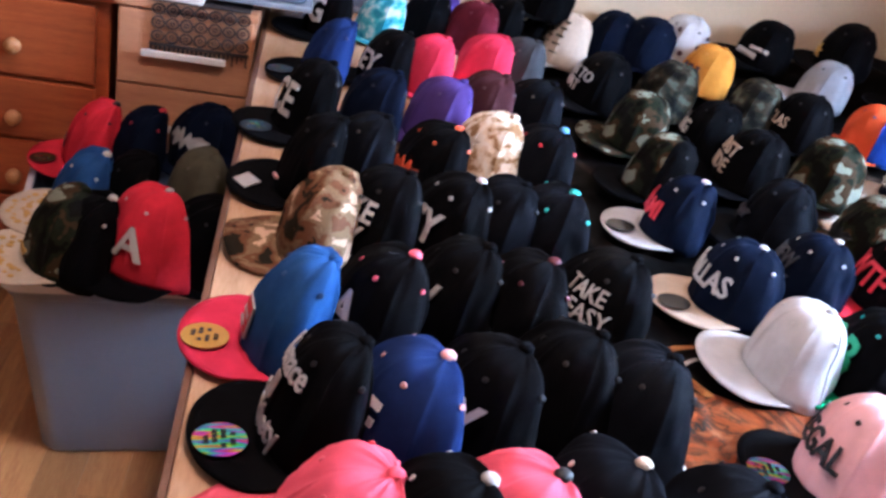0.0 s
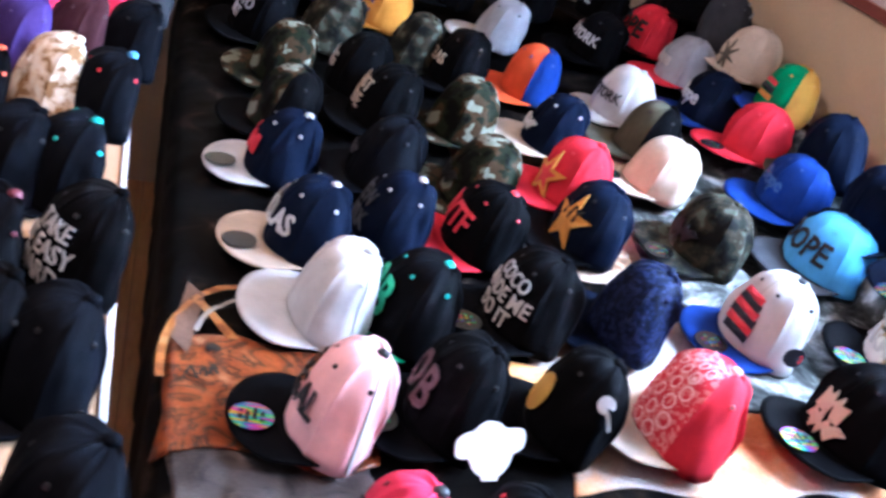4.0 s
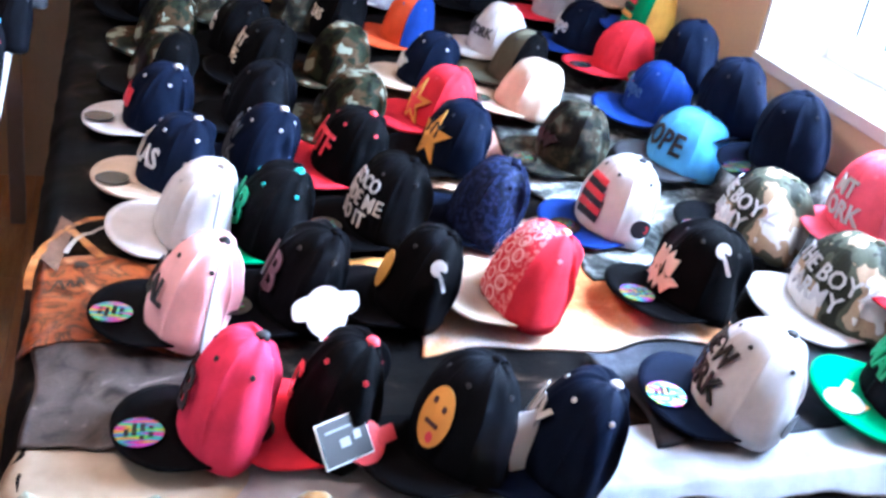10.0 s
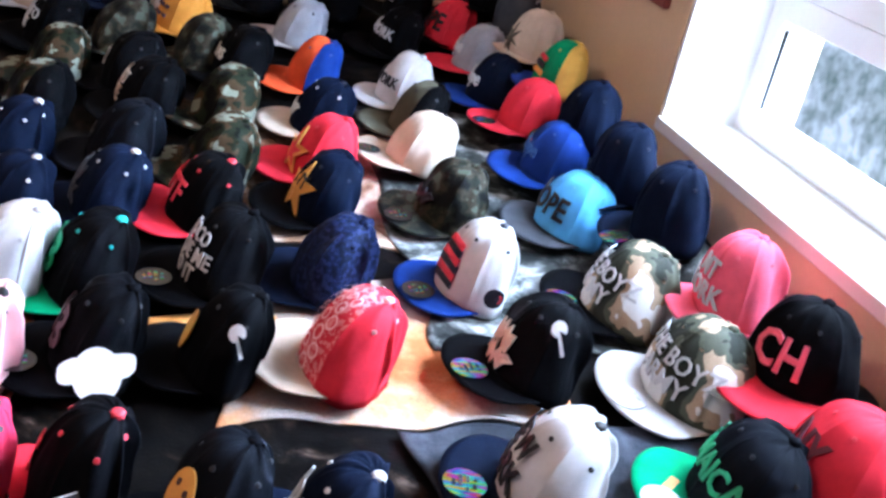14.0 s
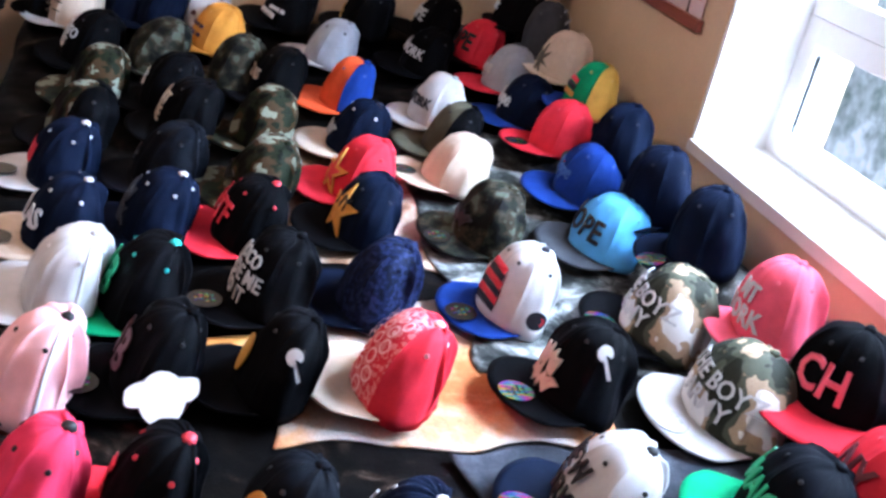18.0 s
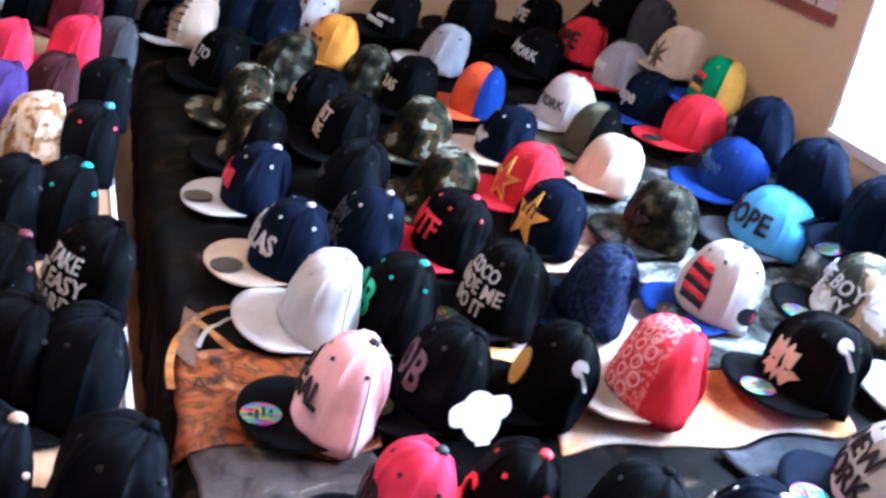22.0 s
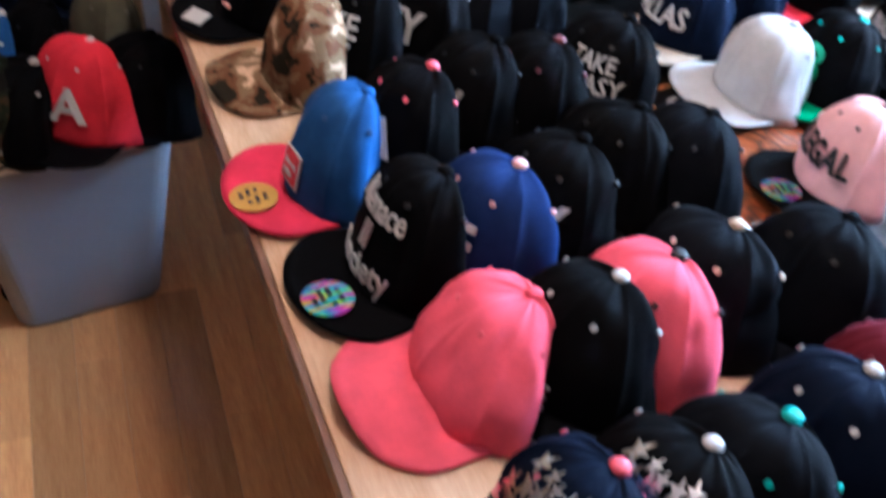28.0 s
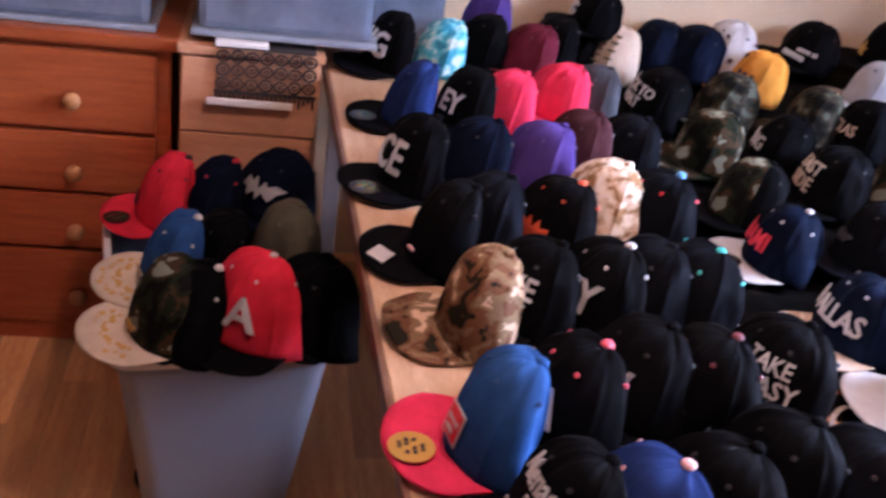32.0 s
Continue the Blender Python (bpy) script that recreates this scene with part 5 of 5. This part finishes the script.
# ---- price tags ----
card = plain((0.78, 0.77, 0.75), 0.6, grain=90, spread=0.05)


def tag(x, y, z, rz, lean, w, h, mat, label, ears=False):
    """A swing tag leaning on a cap: card, print, string."""
    t = tagged(empty("price_tag", pose(x, y, z, lean, 0, rz)), label, "price tag", "price tags")
    bm = bmesh.new()

    def slab(pts, thick):
        lo = [bm.verts.new((px, -thick, pz)) for px, pz in pts]
        hi = [bm.verts.new((px, thick, pz)) for px, pz in pts]
        bm.faces.new(lo)
        bm.faces.new(hi[::-1])
        for i in range(len(pts)):
            bm.faces.new((lo[i], hi[i], hi[(i + 1) % len(pts)], lo[(i + 1) % len(pts)]))

    if ears:
        slab([(w * 0.33 * math.cos(a), h * (0.55 + 0.40 * math.sin(a))) for a in [2 * math.pi * i / 24 for i in range(24)]], 0.0009)
        slab([(w * 0.52 * math.copysign(abs(math.cos(a)) ** 0.45, math.cos(a)), h * (0.64 + 0.19 * math.copysign(abs(math.sin(a)) ** 0.6, math.sin(a)) + 0.07 * math.cos(a))) for a in [2 * math.pi * i / 20 for i in range(20)]], 0.0006)
        slab([(w * 0.12, h * 0.12), (w * 0.12, h * 0.3), (-w * 0.12, h * 0.3), (-w * 0.12, h * 0.12)], 0.0004)
    else:
        slab([(px * w / 2, pz * h) for px, pz in ((1, 0), (1, 0.88), (0.75, 1), (-0.75, 1), (-1, 0.88), (-1, 0))], 0.0008)
    part("card", bm, mat, t)
    bm = bmesh.new()
    for i in range(0 if ears or "plain" in label else 3):
        box(bm, -w * 0.28, -0.0016, h * (0.16 + 0.09 * i), w * 0.28, -0.0009, h * (0.20 + 0.09 * i))
    if not ears and "plain" not in label:
        part("print", bm, plain((0.25, 0.24, 0.24), 0.7), t, "thin printed lines")
    return t


tag(0.528, 0.338, TZ + 0.002, 20, -18, 0.042, 0.068, plain((0.50, 0.46, 0.40), 0.7), "small tan paper tag standing beside a navy cap")
tag(1.092, 0.806, bed_z(1.1, 0.8) + 0.046, 8, -30, 0.088, 0.085, card, "white shaped swing tag leaning on a black cap", True)
tag(1.292, 0.578, bed_z(1.3, 0.6) + 0.004, 12, -14, 0.045, 0.085, card, "plain white swing tag beside a navy cap")
swing = tagged(empty("price_tag", pose(1.075, 0.604, bed_z(1.1, 0.6) + 0.058, 52, 0, 28)), "black swing tag with white border and red foam key ring", "price tag", "price tags")
part("card", boxed(-0.034, -0.026, -0.001, 0.034, 0.026, 0.0008, 0.0006), card, swing)
part("panel", boxed(-0.0325, -0.0245, 0.0009, 0.0325, 0.0245, 0.0016), plain((0.012, 0.012, 0.014), 0.4), swing, "black printed panel")
bm = bmesh.new()
for a, c, d, e in ((-0.008, -0.008, 0.006, 0.002), (0.012, -0.004, 0.022, 0.006), (-0.024, 0.012, 0.012, 0.0145)):
    box(bm, a, c, 0.0017, d, e, 0.0023)
part("print", bm, plain((0.22, 0.22, 0.23), 0.6), swing, "grey printed bars")
bm = bmesh.new()
disc(bm, Vector((0.030, -0.014, -0.008)), 0.026, 0.006, turns=24, dome=0.3)
box(bm, 0.045, -0.024, -0.009, 0.072, -0.004, -0.002, 0.002)
part("foam_piece", bm, plain((0.55, 0.03, 0.035), 0.6, grain=150), swing, "red foam key ring")
tag(1.307, 2.406, bed_z(1.31, 2.41) + 0.02, 20, -10, 0.045, 0.06, plain((0.45, 0.58, 0.70), 0.5), "pale blue swing tag beside a black cap")

# ---- crumpled quilt on a stool at the foot of the bed ----
stool = tagged(empty("stool", pose(0.86, 0.40, 0)), "dark wooden stool under a quilt", "stool")
part("seat", boxed(-0.17, -0.13, 0.55, 0.17, 0.13, 0.58, 0.006), dark_wood, stool)
for x in (-0.14, 0.14):
    for y in (-0.10, 0.10):
        part("leg", boxed(x - 0.018, y - 0.018, 0, x + 0.018, y + 0.018, 0.5495, 0.003), dark_wood, stool)
bm = bmesh.new()
grid = []
for j in range(41):
    row = []
    for i in range(61):
        u, v = i / 60 * 2 - 1, j / 40 * 2 - 1
        r = max(abs(u), abs(v))
        x, y = u * 0.27, v * 0.165
        z = 0.715 + 0.05 * noise.noise(Vector((u * 4, v * 4, 1))) + 0.03 * noise.noise(Vector((u * 11, v * 11, 3))) - 0.15 * r ** 6
        row.append(bm.verts.new((x, y, max(z, 0.584))))
    grid.append(row)
for j in range(40):
    for i in range(60):
        bm.faces.new((grid[j][i], grid[j][i + 1], grid[j + 1][i + 1], grid[j + 1][i]))
quilt = link("quilt", bm, printed([(0.32, (0.03, 0.025, 0.02)), (0.42, (0.14, 0.17, 0.13)), (0.54, (0.26, 0.28, 0.22)), (0.60, (0.24, 0.12, 0.04)), (0.68, (0.30, 0.20, 0.10))], 12, 1, 0.2), smooth=True)
quilt.matrix_world = pose(0.86, 0.395, 0)
tagged(quilt, "crumpled pale patterned quilt piled on a stool", "quilt")

# ---- floor strips ----
laminate = wood((0.50, 0.19, 0.06), (0.86, 0.46, 0.18), (9, 0.7, 9), 0.3, 0.50, 0.25)
SW, SL = 0.085, 0.92
strip_mesh = boxed(0.0002, 0.0002, -0.0138, SW - 0.0002, SL - 0.0002, 0.0, 0.0005)
strip_data = bpy.data.meshes.new("plank")
strip_mesh.to_mesh(strip_data)
strip_mesh.free()
strip_data.materials.append(laminate)
far_strips = bmesh.new()
for i in range(int((X1 - X0) / SW) + 1):
    x = X0 + i * SW
    start = Y0 - (i * 0.377 % SL)
    for j in range(int((Y1 - Y0) / SL) + 2):
        y = start + j * SL
        if -1.25 < x < 0.25 and -0.1 < y < Y1 - SL:
            o = new("plank", strip_data)
            o.parent = floor
            o.location = (x, y, 0)
        else:
            a, b = max(y + 0.0006, Y0), min(y + SL - 0.0006, Y1)
            if b - a > 0.01:
                box(far_strips, x + 0.0006, a, -0.0138, min(x + SW - 0.0006, X1), b, 0.0)
tagged(part("planks", far_strips, laminate, floor, "brown laminate floor strips"), kind="stuff")
